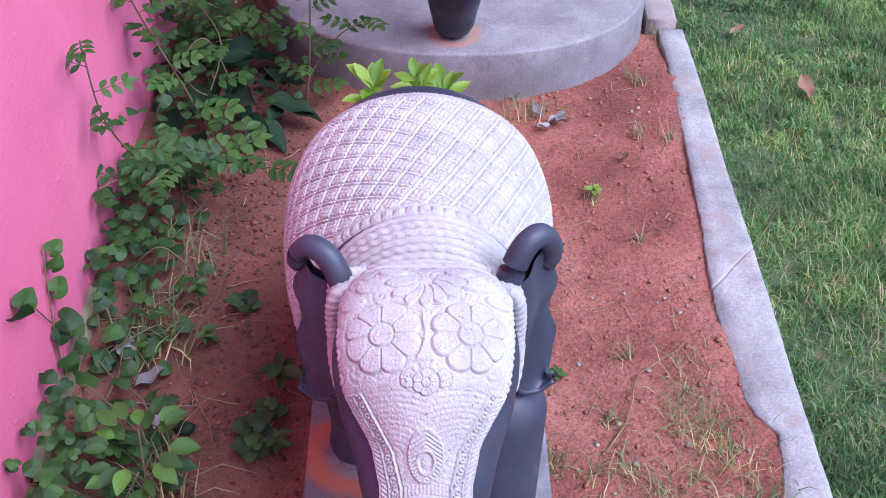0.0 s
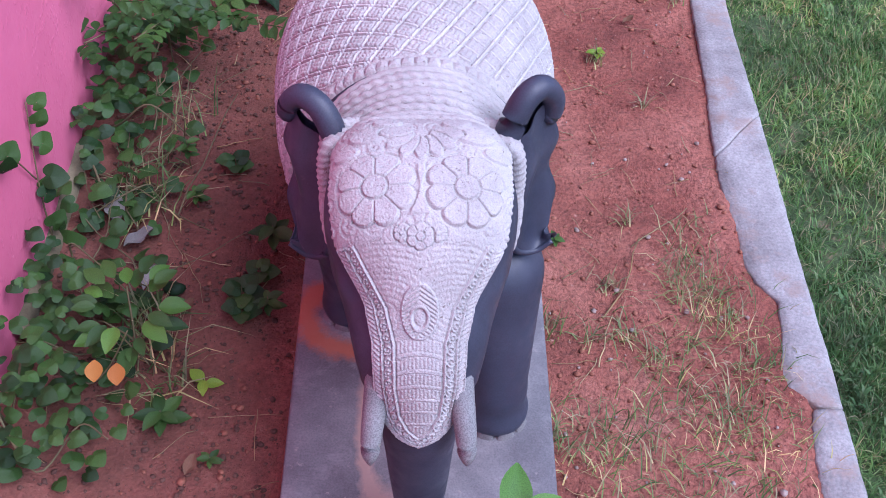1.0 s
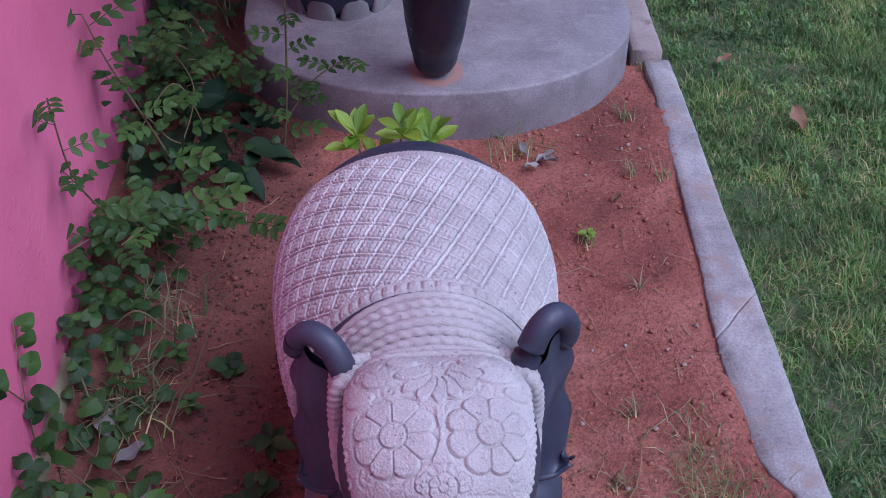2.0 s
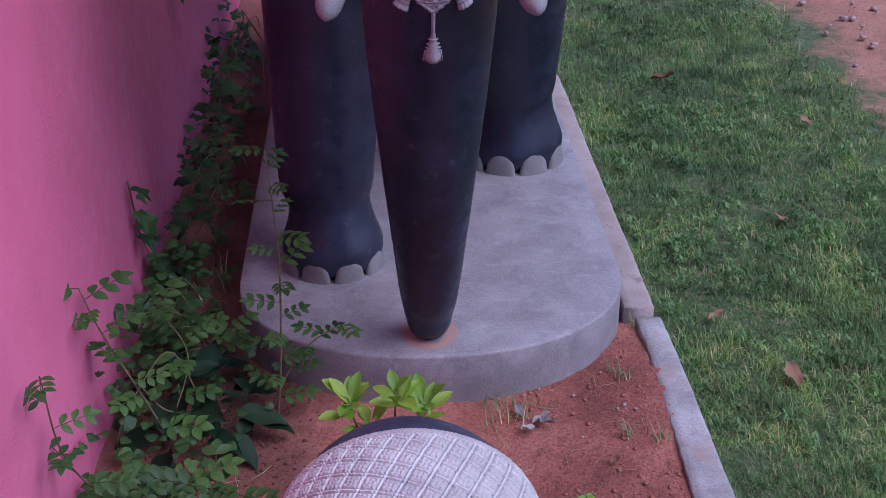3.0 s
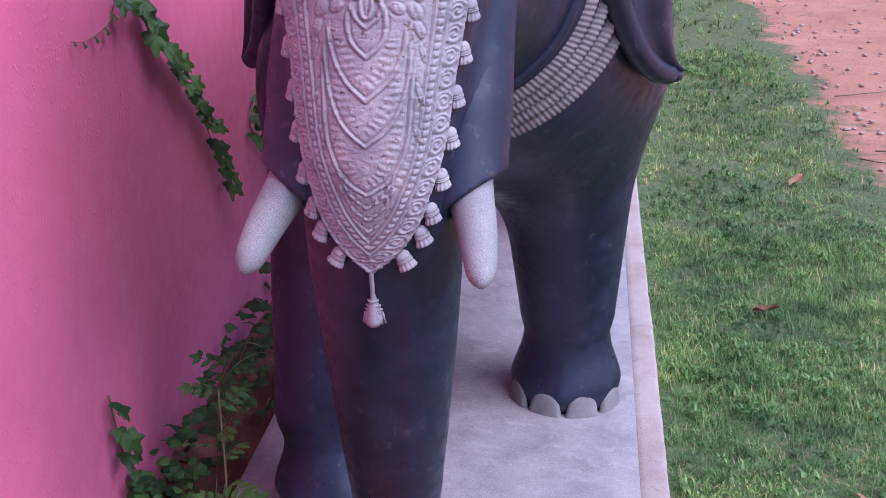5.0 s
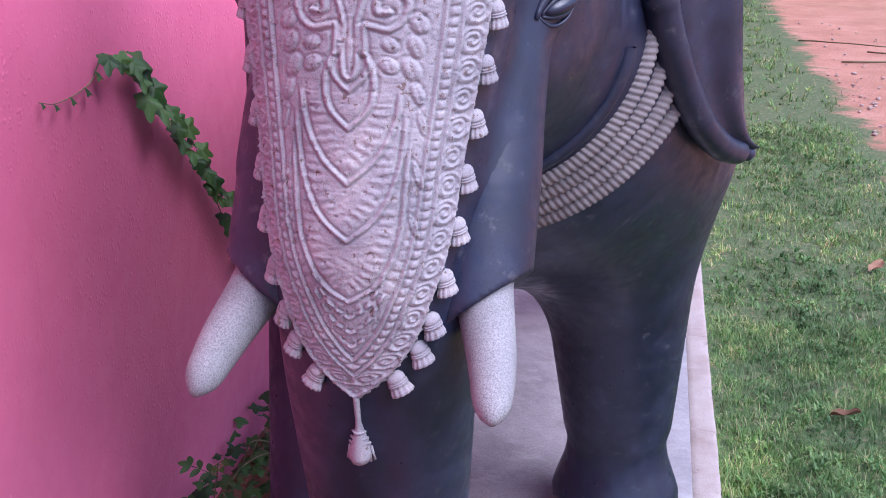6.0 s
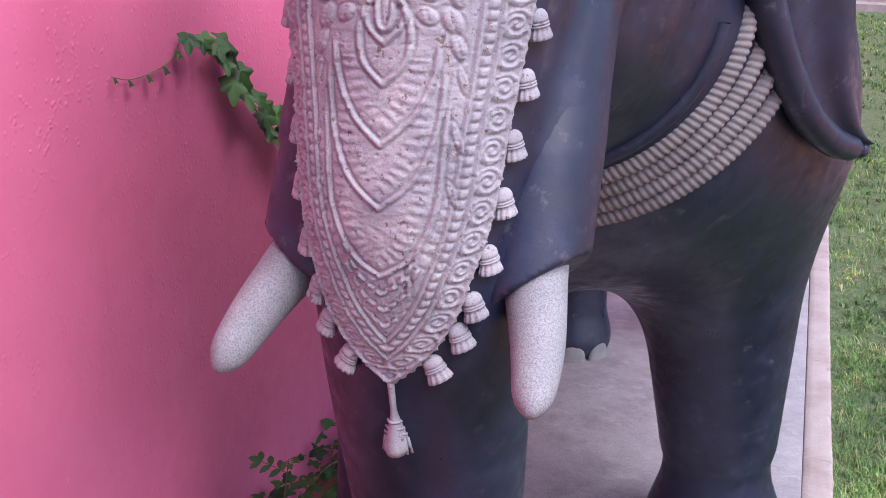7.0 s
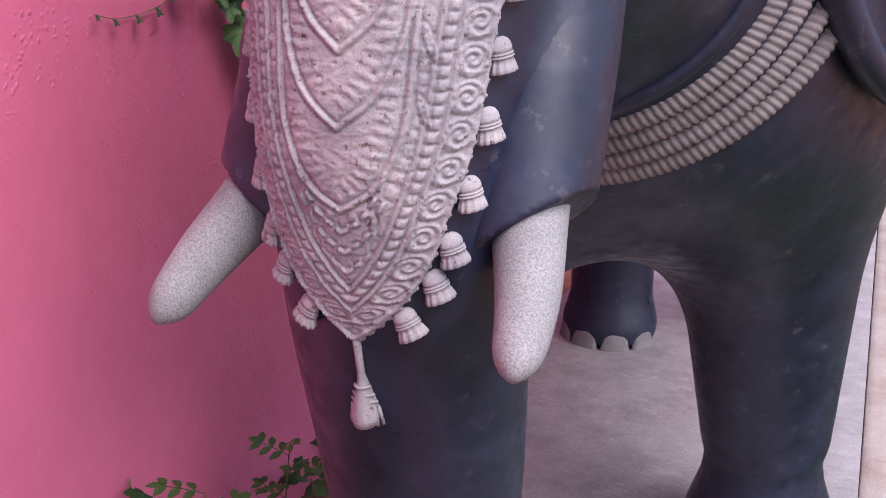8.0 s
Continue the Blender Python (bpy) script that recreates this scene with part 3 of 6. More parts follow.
build_ground()
build_wall()
kerb("kerb", -1.2, 1.116, 0.770, [(-1.2, 0.69), (0.96, 0.698), (1.03, 0.701), (1.09, 0.710), (1.12, 0.722)], 0.030, 0.006, 30, CEMENT, "low grey cement kerb between the lawn and the bed")
kerb("kerb", 1.122, 2.792, 0.770, [(1.12, 0.735), (1.135, 0.712), (1.16, 0.69), (1.19, 0.681), (1.27, 0.697), (1.355, 0.706), (1.40, 0.675), (1.445, 0.661), (1.53, 0.663), (1.66, 0.651), (1.76, 0.654), (1.945, 0.669), (2.15, 0.681), (2.39, 0.690), (2.65, 0.699), (2.80, 0.70)],
     0.032, 0.006, 40, CEMENT, "low grey cement kerb with a ragged inner edge and a crack", ((1.79, 1.2),))
kerb("kerb", 2.802, 9.5, 0.750, [(2.8, 0.668), (9.5, 0.672)], 0.060, 0.003, 50, CEMENT_WARM, "weathered earthy cement kerb beside the large statue's base", ((3.74, 0.2), (4.31, -0.15), (5.1, 0.1), (6.2, 0.1)))
RUST_COLOUR = (0.42, 0.12, 0.05)
SLAB_A = stained("stained_plinth", GROUND_STONE, [(-0.05, 1.262, 0.075, 0.075, 0.40, RUST_COLOUR), (0.03, 1.05, 0.05, 0.17, 0.30, (0.34, 0.22, 0.18))], (0.27, 0.25, 0.255))
SLAB_B = stained("stained_large_plinth", BASE_STONE, [(0.137, 2.585, 0.055, 0.058, 0.36, (0.33, 0.17, 0.12))])
A0, A1, A2, A3 = -0.137, 0.277, 0.62, 1.93
edge = np.linspace(0, 1, 12, endpoint=False)
ring = np.concatenate([np.column_stack([A0 + (A1 - A0) * edge, A2 + 0 * edge]), np.column_stack([A1 + 0 * edge, A2 + (A3 - A2) * edge]),
                       np.column_stack([A1 + (A0 - A1) * edge, A3 + 0 * edge]), np.column_stack([A0 + 0 * edge, A3 + (A2 - A3) * edge])])
slab("plinth", ring, (0.07, 1.18), 0.09, 0.006, [SLAB_A], "grey stone slab with rust stains under the small elephant")
slab("plinth", plinth_outline(), (0.15, 4.06), 0.14, 0.008, [SLAB_B], "large round-ended grey stone base of the big elephant")

# A building at the far end of the drive, with its raised cement walk.
def far_building():
    bag = Bag()
    def box(x0, x1, y0, y1, z0, z1, kind):
        p = [(x0, y0, z0), (x1, y0, z0), (x1, y1, z0), (x0, y1, z0), (x0, y0, z1), (x1, y0, z1), (x1, y1, z1), (x0, y1, z1)]
        bag.add(p, [(0, 3, 2, 1), (4, 5, 6, 7), (0, 1, 5, 4), (1, 2, 6, 5), (2, 3, 7, 6), (3, 0, 4, 7)], kind)
    house = empty("building", (0, 20, 0))
    for name, dims, mat in (("wall", (-6, 14, 21.0, 27, 0.0, 4.2), MAROON), ("roof", (-6.4, 14.4, 20.5, 27.5, 4.2, 4.4), CEMENT), ("step", (-6, 14, 20.35, 21.0, -0.1, 0.22), CEMENT_WARM), ("step", (-6, 14, 19.9, 20.35, -0.1, 0.1), CEMENT_WARM)):
        bag = Bag()
        box(*dims, 0)
        ob = part(name, bag.mesh(name, [mat], False), house)
        ob.matrix_parent_inverse = Matrix.Translation((0, -20, 0))
    tagged(house, "far dark maroon building with pale cement steps along it", "building")


far_building()


# ---- the statues ----
def sweep(c, knots, soft):
    """A trunk: round across, its middle line and its girth a soft curve of the height; knots: ((y, z), radius), downwards."""
    k = smooth_path([(y, z, r) for (y, z), r in knots], 160)[::-1]
    ys, zs, rs = (np.ascontiguousarray(k[:, i], np.float32) for i in range(3))

    def field(p):
        z = np.clip(p[..., 2], zs[0], zs[-1])
        y, r = np.interp(z, zs, ys), np.interp(z, zs, rs)
        return (0.88 * (np.sqrt((p[..., 0] - c) ** 2 + (p[..., 1] - y) ** 2 + (p[..., 2] - z) ** 2) - r)).astype(np.float32)
    return [(field, soft)]


def brick(c, half, soft, tilt=0.0):
    """A block with rounded edges."""
    c, half = np.asarray(c, np.float32), np.asarray(half, np.float32)
    cs, sn = math.cos(radians(tilt)), math.sin(radians(tilt))

    def field(p):
        q = p - c
        q = np.stack([q[..., 0], cs * q[..., 1] + sn * q[..., 2], -sn * q[..., 1] + cs * q[..., 2]], -1)
        q = np.abs(q) - (half - soft)
        return np.linalg.norm(np.maximum(q, 0), axis=-1) + np.minimum(q.max(-1), 0) - soft
    return field


def toes(bag, x, y, r, floor, size, kind, facing=-90.0, count=4, spread=40.0):
    """Pale toenails round the front of a foot: half-round plates, flush with it."""
    n = 13
    for i in range(count):
        a0 = radians(facing + spread * (i - (count - 1) / 2))
        u = np.linspace(-1, 1, n)
        v = np.linspace(0, 1, 7)[:, None]
        top = size * 0.86 * np.sqrt(np.clip(1 - np.abs(u) ** 2.3, 0, 1))
        ang = a0 + u * radians(spread) * 0.485 * (1 - 0.06 * v)
        z = floor - 0.002 + top * v
        lift = 0.007 * size / 0.09 * (np.sqrt(np.clip(1 - u ** 6, 0, 1)) * np.sqrt(np.clip(1 - v ** 6, 0, 1))) - 0.009 * v
        rad = r + lift
        bag.add(np.stack([x + rad * np.cos(ang), y + rad * np.sin(ang), z + 0 * ang], -1), net(7, n), kind)


def ear_sheet(bag, rim, edge_knots, thick, kind, ripple=0.0, nu=40, nv=16):
    """A hanging ear between its rolled rim and its outer edge, both from the root to the tip."""
    a, b = smooth_path(rim, nu), smooth_path(edge_knots, nu)
    v = np.linspace(0, 1, nv)[None, :, None]
    u = np.linspace(0, 1, nu)[:, None]
    mid = a[:, None] * (1 - v) + b[:, None] * v
    across = np.cross(np.gradient(mid, axis=0), np.gradient(mid, axis=1))
    across /= np.linalg.norm(across, axis=-1, keepdims=True) + 1e-9
    bend = ripple * np.sin(v[..., 0] * 5.5 + u * 4) * np.sin(np.pi * v[..., 0])
    mid = mid + across * bend[..., None]
    t = thick * (0.35 + 0.65 * np.sin(np.pi * np.clip(v[..., 0], 0.06, 0.94)))
    front, back = mid + across * t[..., None] / 2, mid - across * t[..., None] / 2
    ringed = np.concatenate([front, back[:, ::-1]], axis=1)
    bag.add(ringed, net(nu, ringed.shape[1], True), kind)


def rope(bag, path, r, twist, kind, sides=10, depth=0.28):
    """A twisted cord along a path."""
    path = np.asarray(path, float)
    step = np.linalg.norm(np.diff(path, axis=0), axis=1)
    along = np.concatenate([[0], np.cumsum(step)])
    ahead = np.gradient(path, axis=0)
    ahead /= np.linalg.norm(ahead, axis=1, keepdims=True) + 1e-9
    side = np.cross(ahead, [[0, -1.0, 0.05]])
    side /= np.linalg.norm(side, axis=1, keepdims=True) + 1e-9
    top = np.cross(side, ahead)
    a = np.linspace(0, 2 * np.pi, sides, endpoint=False)
    rr = r * (1 + depth * (np.abs(np.sin(a[None, :] + along[:, None] * np.pi / twist)) - 0.6))
    ring_ = path[:, None] + rr[..., None] * (np.cos(a)[None, :, None] * side[:, None] + np.sin(a)[None, :, None] * top[:, None])
    bag.add(ring_, net(len(path), sides, True), kind)


def hang_tassel(bag, place, out, size, kind, turn_in=0.0):
    """A short carved tassel: a ringed knob, and a fringe of strands."""
    place, out = np.asarray(place, float), np.asarray(out, float)
    down = np.array([turn_in, 0, -1.0])
    down -= out * (down @ out) * 0.8
    down /= np.linalg.norm(down)
    side = np.cross(down, out)
    side /= np.linalg.norm(side) + 1e-9
    t = np.array([-0.42, -0.40, -0.32, -0.16, 0.02, 0.12, 0.14, 0.19, 0.24, 0.26, 0.31, 0.36, 0.38, 0.55, 0.76, 0.90, 0.93, 0.90])
    wide = np.array([0.04, 0.20, 0.34, 0.46, 0.50, 0.49, 0.44, 0.54, 0.53, 0.46, 0.56, 0.55, 0.47, 0.53, 0.60, 0.62, 0.56, 0.04])
    a = np.linspace(0, 2 * np.pi, 44, endpoint=False)
    flute = np.where(t > 0.37, 0.16, 0.0)[:, None] * (np.abs(np.sin(a * 5.5)) - 0.6)
    r = size * wide[:, None] * (1 + flute)
    pts = place + t[:, None, None] * size * down + r[..., None] * (np.cos(a)[:, None] * side + 0.62 * np.sin(a)[:, None] * out)
    bag.add(pts, net(len(t), 44, True), kind)


def arch_line(knots):
    return smooth_path([(x, y, 0) for x, y in knots], 36)[:, :2]


def near_line(x, y, line):
    """The distance of every place to a line, and how far along the line its nearest point lies (0 to 1)."""
    best, where = np.full(x.shape, 9.0), np.zeros(x.shape)
    for k in range(len(line) - 1):
        ax, ay = line[k]
        ux, uy = line[k + 1] - line[k]
        f = np.clip(((x - ax) * ux + (y - ay) * uy) / (ux * ux + uy * uy + 1e-12), 0, 1)
        d = np.hypot(x - ax - f * ux, y - ay - f * uy)
        closer = d < best
        best, where = np.where(closer, d, best), np.where(closer, (k + f) / (len(line) - 1), where)
    return best, where


def large_elephant():
    """The big statue: head with a carved face cloth, trunk to the ground, rope collar, walking legs."""
    c, floor = 0.135, 0.137
    trunk = [((2.41, 1.68), 0.195), ((2.348, 1.43), 0.152), ((2.318, 1.25), 0.132), ((2.362, 1.06), 0.133), ((2.408, 0.88), 0.123),
             ((2.455, 0.66), 0.105), ((2.505, 0.44), 0.085), ((2.545, 0.28), 0.070), ((2.575, 0.19), 0.056)]
    torso = [(ball((0.18, 4.10, 1.32), (0.45, 1.10, 0.48)), 0.1), (ball((0.18, 4.80, 1.24), (0.42, 0.48, 0.50)), 0.2),
             (ball((0.17, 3.30, 1.33), (0.455, 0.46, 0.46)), 0.2), (bar((0.17, 3.2, 1.42), (c, 2.75, 1.52), 0.36, 0.27), 0.12)]
    legs = [(bar((-0.09, 3.12, 1.10), (-0.115, 3.0, 0.385), 0.175, 0.127), 0.2), (bar((-0.108, 2.985, 0.28), (-0.106, 2.98, 0.20), 0.112, 0.139), 0.008),
            (bar((0.415, 3.46, 1.12), (0.452, 3.62, 0.415), 0.205, 0.136), 0.24), (bar((0.455, 3.625, 0.305), (0.457, 3.63, 0.21), 0.128, 0.161), 0.010),
            (bar((-0.08, 4.75, 1.10), (-0.12, 4.74, 0.36), 0.20, 0.125), 0.1), (bar((-0.12, 4.74, 0.30), (-0.12, 4.74, 0.20), 0.125, 0.150), 0.03),
            (bar((0.43, 4.95, 1.10), (0.45, 5.05, 0.36), 0.20, 0.125), 0.1), (bar((0.45, 5.05, 0.30), (0.45, 5.05, 0.20), 0.125, 0.150), 0.03)]
    head = [(ball((c, 2.80, 1.58), (0.275, 0.43, 0.35)), 0.03), (ball((c - 0.10, 2.66, 1.80), (0.14, 0.20, 0.15)), 0.08), (ball((c + 0.10, 2.66, 1.80), (0.14, 0.20, 0.15)), 0.08),
            (ball((c, 2.62, 1.22), (0.12, 0.20, 0.13)), 0.08)]
    for s in (-1, 1):
        head += [(ball((c + s * 0.180, 2.485, 1.535), (0.050, 0.055, 0.055)), 0.03)]
    head += sweep(c, trunk, 0.03)
    for s in (-1, 1):
        head += [(bar((c + (0.102 if s > 0 else -0.080), 2.52, 1.62), (c + s * 0.124, 2.387, 1.311), 0.105, 0.081), 0.014)]
    body = union(torso)
    face = union(head)
    whole = union(torso + head + legs, floor)
    bag = Bag()
    pts, faces = skin(whole, (-0.45, 2.08, 0.12), (0.78, 5.45, 2.08), 0.0135, 3)
    bag.add(pts, faces, 0)

    # The sheaths of the tusks, each cut off on a slant.
    for s in (-1, 1):
        sheath = bar((c + (0.102 if s > 0 else -0.080), 2.52, 1.62), (c + s * 0.134, 2.325, 1.165), 0.107, 0.072)

        def cut(p, s=s, sheath=sheath):
            rim_z = 1.183 + 0.80 * (s * (p[..., 0] - c) - 0.155) + 0.35 * (2.30 - p[..., 1])
            d = np.maximum(sheath(p), (rim_z - p[..., 2]) * 0.72)
            return np.maximum(d, p[..., 2] - 1.43).astype(np.float32) + np.float32(0.0048) * np.clip((p[..., 2] - 1.33) / 0.10, 0, 1).astype(np.float32)
        pts, faces = skin(cut, (c + s * 0.13 - 0.13, 2.20, 1.10), (c + s * 0.13 + 0.13, 2.60, 1.45), 0.0055)
        bag.add(pts, faces, 0)

    # Tusks, out of their sheaths.
    for s, tip in ((-1, (-0.059, 2.167, 1.072)), (1, (0.318, 2.150, 1.080))):
        knots = [(c + s * 0.130, 2.385, 1.28), (c + s * 0.145, 2.320, 1.190), ((c + s * 0.150) * 0.4 + tip[0] * 0.6, 2.235, 1.122), tip]
        path = smooth_path(knots, 26)
        q = np.linspace(0, 1, 26)
        radii = 0.045 - 0.024 * q ** 1.3
        radii[-4:] = radii[-4:] * np.array([0.98, 0.90, 0.68, 0.25])
        add_tube(bag, path, radii, 2, 20)

    # Eyes: a lidded almond on a low swelling at each side of the head.
    for s in (-1, 1):
        out, run = np.array([s * 0.80, -0.60, 0.0]), np.array([s * 0.57, 0.76, 0.30])
        near = np.array([c + s * 0.222, 2.45, 1.535])
        spot = meet(face, (near + 0.3 * out)[None].astype(np.float32), -out[None].astype(np.float32), 0.8)[0]
        a = np.linspace(0, 1, 20)
        for lift, r, reach in ((0.030, 0.0100, 0.050), (0.015, 0.0055, 0.038), (-0.011, 0.0048, 0.038), (-0.024, 0.0030, 0.042)):
            line = spot + (2 * a - 1)[:, None] * reach * run + (lift * np.sin(np.pi * a) ** 0.8)[:, None] * np.array([0, 0, 1.0])
            line = meet(face, (line + 0.2 * out).astype(np.float32), np.broadcast_to(-out.astype(np.float32), line.shape), 0.5)
            add_tube(bag, line, r * (0.35 + 0.65 * np.sin(np.pi * a)), 0, 10)
        turn = Matrix((run, np.cross(out, run), out)).transposed().normalized()
        add_blob(bag, spot - 0.006 * out + np.array([0, 0, 0.001]), (0.032, 0.0125, 0.016), 0, turn, 10)

    # Ears, with a thick rolled front rim and a drooping tip.
    for knots, outer in (
            ([(0.40, 2.84, 1.90), (0.44, 2.86, 1.72), (0.462, 2.88, 1.56), (0.486, 2.91, 1.468), (0.519, 2.96, 1.372), (0.565, 3.03, 1.276), (0.613, 3.11, 1.217), (0.662, 3.195, 1.190)],
             [(0.44, 2.98, 1.93), (0.56, 3.02, 1.86), (0.598, 3.03, 1.70), (0.608, 3.04, 1.555), (0.622, 3.07, 1.42), (0.634, 3.12, 1.32), (0.652, 3.18, 1.24), (0.667, 3.212, 1.200)]),
            ([(-0.12, 2.84, 1.90), (-0.17, 2.86, 1.72), (-0.195, 2.89, 1.56), (-0.212, 2.95, 1.44), (-0.24, 3.04, 1.34), (-0.28, 3.14, 1.245), (-0.312, 3.20, 1.195), (-0.338, 3.24, 1.175)],
             [(-0.14, 3.02, 1.93), (-0.26, 3.12, 1.86), (-0.31, 3.16, 1.70), (-0.312, 3.15, 1.54), (-0.315, 3.17, 1.44), (-0.33, 3.21, 1.34), (-0.345, 3.25, 1.25), (-0.350, 3.262, 1.185)])):
        ear_sheet(bag, knots, outer, 0.035, 0, 0.012)
        path = smooth_path(knots, 40)
        q = np.linspace(0, 1, 40)
        add_tube(bag, path, (0.039 - 0.015 * q) * np.where(q > 0.97, 0.7, 1.0), 0, 14)
        add_blob(bag, path[-1], (0.020, 0.020, 0.017), 0, None, 8)

    # Toenails.
    for x, y, r in ((-0.106, 2.98, 0.139), (0.457, 3.63, 0.161), (-0.12, 4.74, 0.150), (0.45, 5.05, 0.150)):
        toes(bag, x, y, r, floor, 0.082 if r < 0.16 else 0.092, 3)

    # The face cloth, carved in low relief.
    step = 0.00135
    s = np.arange(-0.172, 0.1721, step)
    z = np.arange(1.045, 1.78, step)
    S, Z = np.meshgrid(s, z)
    q = np.clip(Z - 1.062, 1e-5, None)
    half = 0.127 * (1 - np.exp(-(q / 0.098) ** 0.98))
    lean = np.gradient(half[:, 0], step)[:, None]
    e = (half - np.abs(S)) / np.sqrt(1 + lean ** 2)
    along = np.concatenate([[0], np.cumsum(np.sqrt(1 + lean[1:, 0] ** 2) * step)])[:, None] + 0 * S
    h = np.full(S.shape, 0.0055)
    h += 0.0035 * bump(e - 0.003, 0.003)
    p = 0.0335
    d = (along / p + 0.5) % 1 - 0.5
    ringed = np.hypot(d * p, e - 0.0165)
    h += 0.0029 * curl(d * p, (e - 0.0165), 0.0125, 1) * (ringed < 0.0125) + 0.0022 * bump(ringed - 0.0138, 0.0022) * (np.abs(e - 0.0165) < 0.0125)
    h += 0.0028 * raised(e - 0.030, 0.0022) + 0.0026 * raised(e - 0.047, 0.0022)
    bead = np.abs((along / 0.0118) % 1 - 0.5) * 2
    h += 0.0030 * bump(e - 0.0385, 0.0052) * bump(bead, 0.85)
    inner = e > 0.050
    h += np.where(inner, -0.0005, 0)
    seam = np.clip((e - 0.05) / 0.01, 0, 1)
    A_ = np.abs(S)
    arches = [[(0, 1.204), (0.030, 1.228), (0.050, 1.278), (0.056, 1.345), (0.057, 1.40)], [(0, 1.282), (0.030, 1.314), (0.049, 1.368), (0.053, 1.432)],
              [(0, 1.350), (0.027, 1.381), (0.042, 1.420), (0.046, 1.458)], [(0, 1.414), (0.017, 1.436), (0.022, 1.464), (0.017, 1.496)], [(0, 1.457), (0.013, 1.474), (0.016, 1.488), (0.014, 1.502)]]
    for i, knots in enumerate(arches):
        line = arch_line(knots)
        d, w = near_line(A_, Z, line)
        h += 0.0027 * raised(d, 0.0026) * np.clip((1.0 - w) / 0.08, 0, 1)
        if i < 3:
            above = Z > np.interp(A_, line[:, 0], line[:, 1])
            along_ = np.concatenate([[0], np.cumsum(np.hypot(*np.diff(line, axis=0).T))])
            run_ = np.interp(w, np.linspace(0, 1, len(line)), along_)
            slab_ = np.abs((run_ / 0.0125) % 1 - 0.5) * 2
            h += 0.0013 * bump(d - 0.0155, 0.0085) * bump(slab_, 0.62) * (above & (w < 0.86))
        if i == 0:
            h += 0.0015 * bump(d - 0.0135, 0.0085) * bump(slab_, 0.80) * (~above & (w < 0.80) & inner)
    # Over them a stem that parts into two scrolls, with small leaves beside it.
    for knots, r in (([(0.0, 1.470), (0.005, 1.478), (0.007, 1.505), (0.006, 1.535), (0.013, 1.570), (0.024, 1.605), (0.022, 1.65)], 0.0026),
                     ([(0.012, 1.500), (0.011, 1.530), (0.020, 1.530), (0.033, 1.527), (0.045, 1.540), (0.046, 1.560), (0.033, 1.568), (0.022, 1.560), (0.023, 1.546), (0.032, 1.546)], 0.0036),
                     ([(0.013, 1.585), (0.020, 1.580), (0.040, 1.590), (0.058, 1.615), (0.050, 1.645), (0.034, 1.640), (0.036, 1.622)], 0.0036)):
        d, _ = near_line(A_, Z, smooth_path([(x, y, 0) for x, y in knots], 44)[:, :2])
        h += 0.0027 * raised(d, r * 0.85)
    for sx, zc, wide_, tall in ((0.057, 1.534, 0.008, 0.011), (0.056, 1.508, 0.007, 0.012), (0.054, 1.482, 0.008, 0.013), (0.061, 1.455, 0.006, 0.013), (0.068, 1.42, 0.004, 0.015), (0.068, 1.36, 0.004, 0.016), (0.066, 1.30, 0.004, 0.014),
                                (0.034, 1.487, 0.008, 0.009), (0.034, 1.510, 0.007, 0.008), (0.066, 1.575, 0.006, 0.012), (0.030, 1.548, 0.005, 0.005)):
        leaf = np.hypot((A_ - sx + 0.3 * (Z - zc)) / wide_, (Z - zc) / tall)
        h += 0.0024 * np.sqrt(np.clip(1 - leaf ** 2, 0, 1)) - 0.0014 * bump(leaf - 1.2, 0.2) - 0.0014 * bump(np.abs(A_ - sx + 0.3 * (Z - zc)), 0.0012) * (leaf < 0.8)
    for k in range(3):
        d, w = near_line(A_, Z, arch_line([(0, 1.140 + 0.021 * k), (0.022, 1.160 + 0.021 * k), (0.040, 1.196 + 0.023 * k)]))
        h += 0.0026 * raised(d, 0.0022) * (np.sin(w * 30) > -0.4) * seam
    h += 0.0006 * bump(((S * 31 + np.sin(Z * 120) * 0.35) % 1) - 0.5, 0.4) * (np.abs(((Z * 26) % 1) - 0.5) < 0.32) * inner * seam
    h += pitted(h.shape, 0.0005, 61) - 0.0026 * np.clip((pitted(h.shape, 1.0, 68) - 0.72) / 0.3, 0, 1)
    scallop = 0.0022 * np.cos(along * 2 * np.pi / 0.014)
    keep = e > -0.001 + scallop
    h = np.where(keep, h, -0.006)
    theta = S / 0.128
    axis_y = np.interp(Z, [1.0, 1.05, 1.2, 1.36, 1.62, 1.9], [2.37, 2.36, 2.325, 2.34, 2.395, 2.52])
    way = np.stack([-np.sin(theta), np.cos(theta), 0 * theta], -1)
    start = np.stack([c + 0.7 * np.sin(theta), axis_y - 0.7 * np.cos(theta), Z], -1)
    dress(bag, face, start.astype(np.float32), way.astype(np.float32), 1.0, h, keep, 1)

    # Small tassels along the cloth's edge, and the long one at its point.
    def on_face(sx, zz, lift=0.0):
        th = sx / 0.128
        ay = np.interp(zz, [1.0, 1.05, 1.2, 1.36, 1.62, 1.9], [2.37, 2.36, 2.325, 2.34, 2.395, 2.52])
        w = np.array([[-math.sin(th), math.cos(th), 0.0]], np.float32)
        st = np.array([[c + 0.7 * math.sin(th), ay - 0.7 * math.cos(th), zz]], np.float32)
        return meet(face, st, w, 1.0)[0] - w[0] * lift, -w[0]
    run, last = 0.0, None
    marks = np.linspace(1.075, 1.76, 400)
    widths = 0.127 * (1 - np.exp(-((marks - 1.062) / 0.098) ** 0.98))
    due, steps_ = 0.034, iter((0.050, 0.042, 0.058))
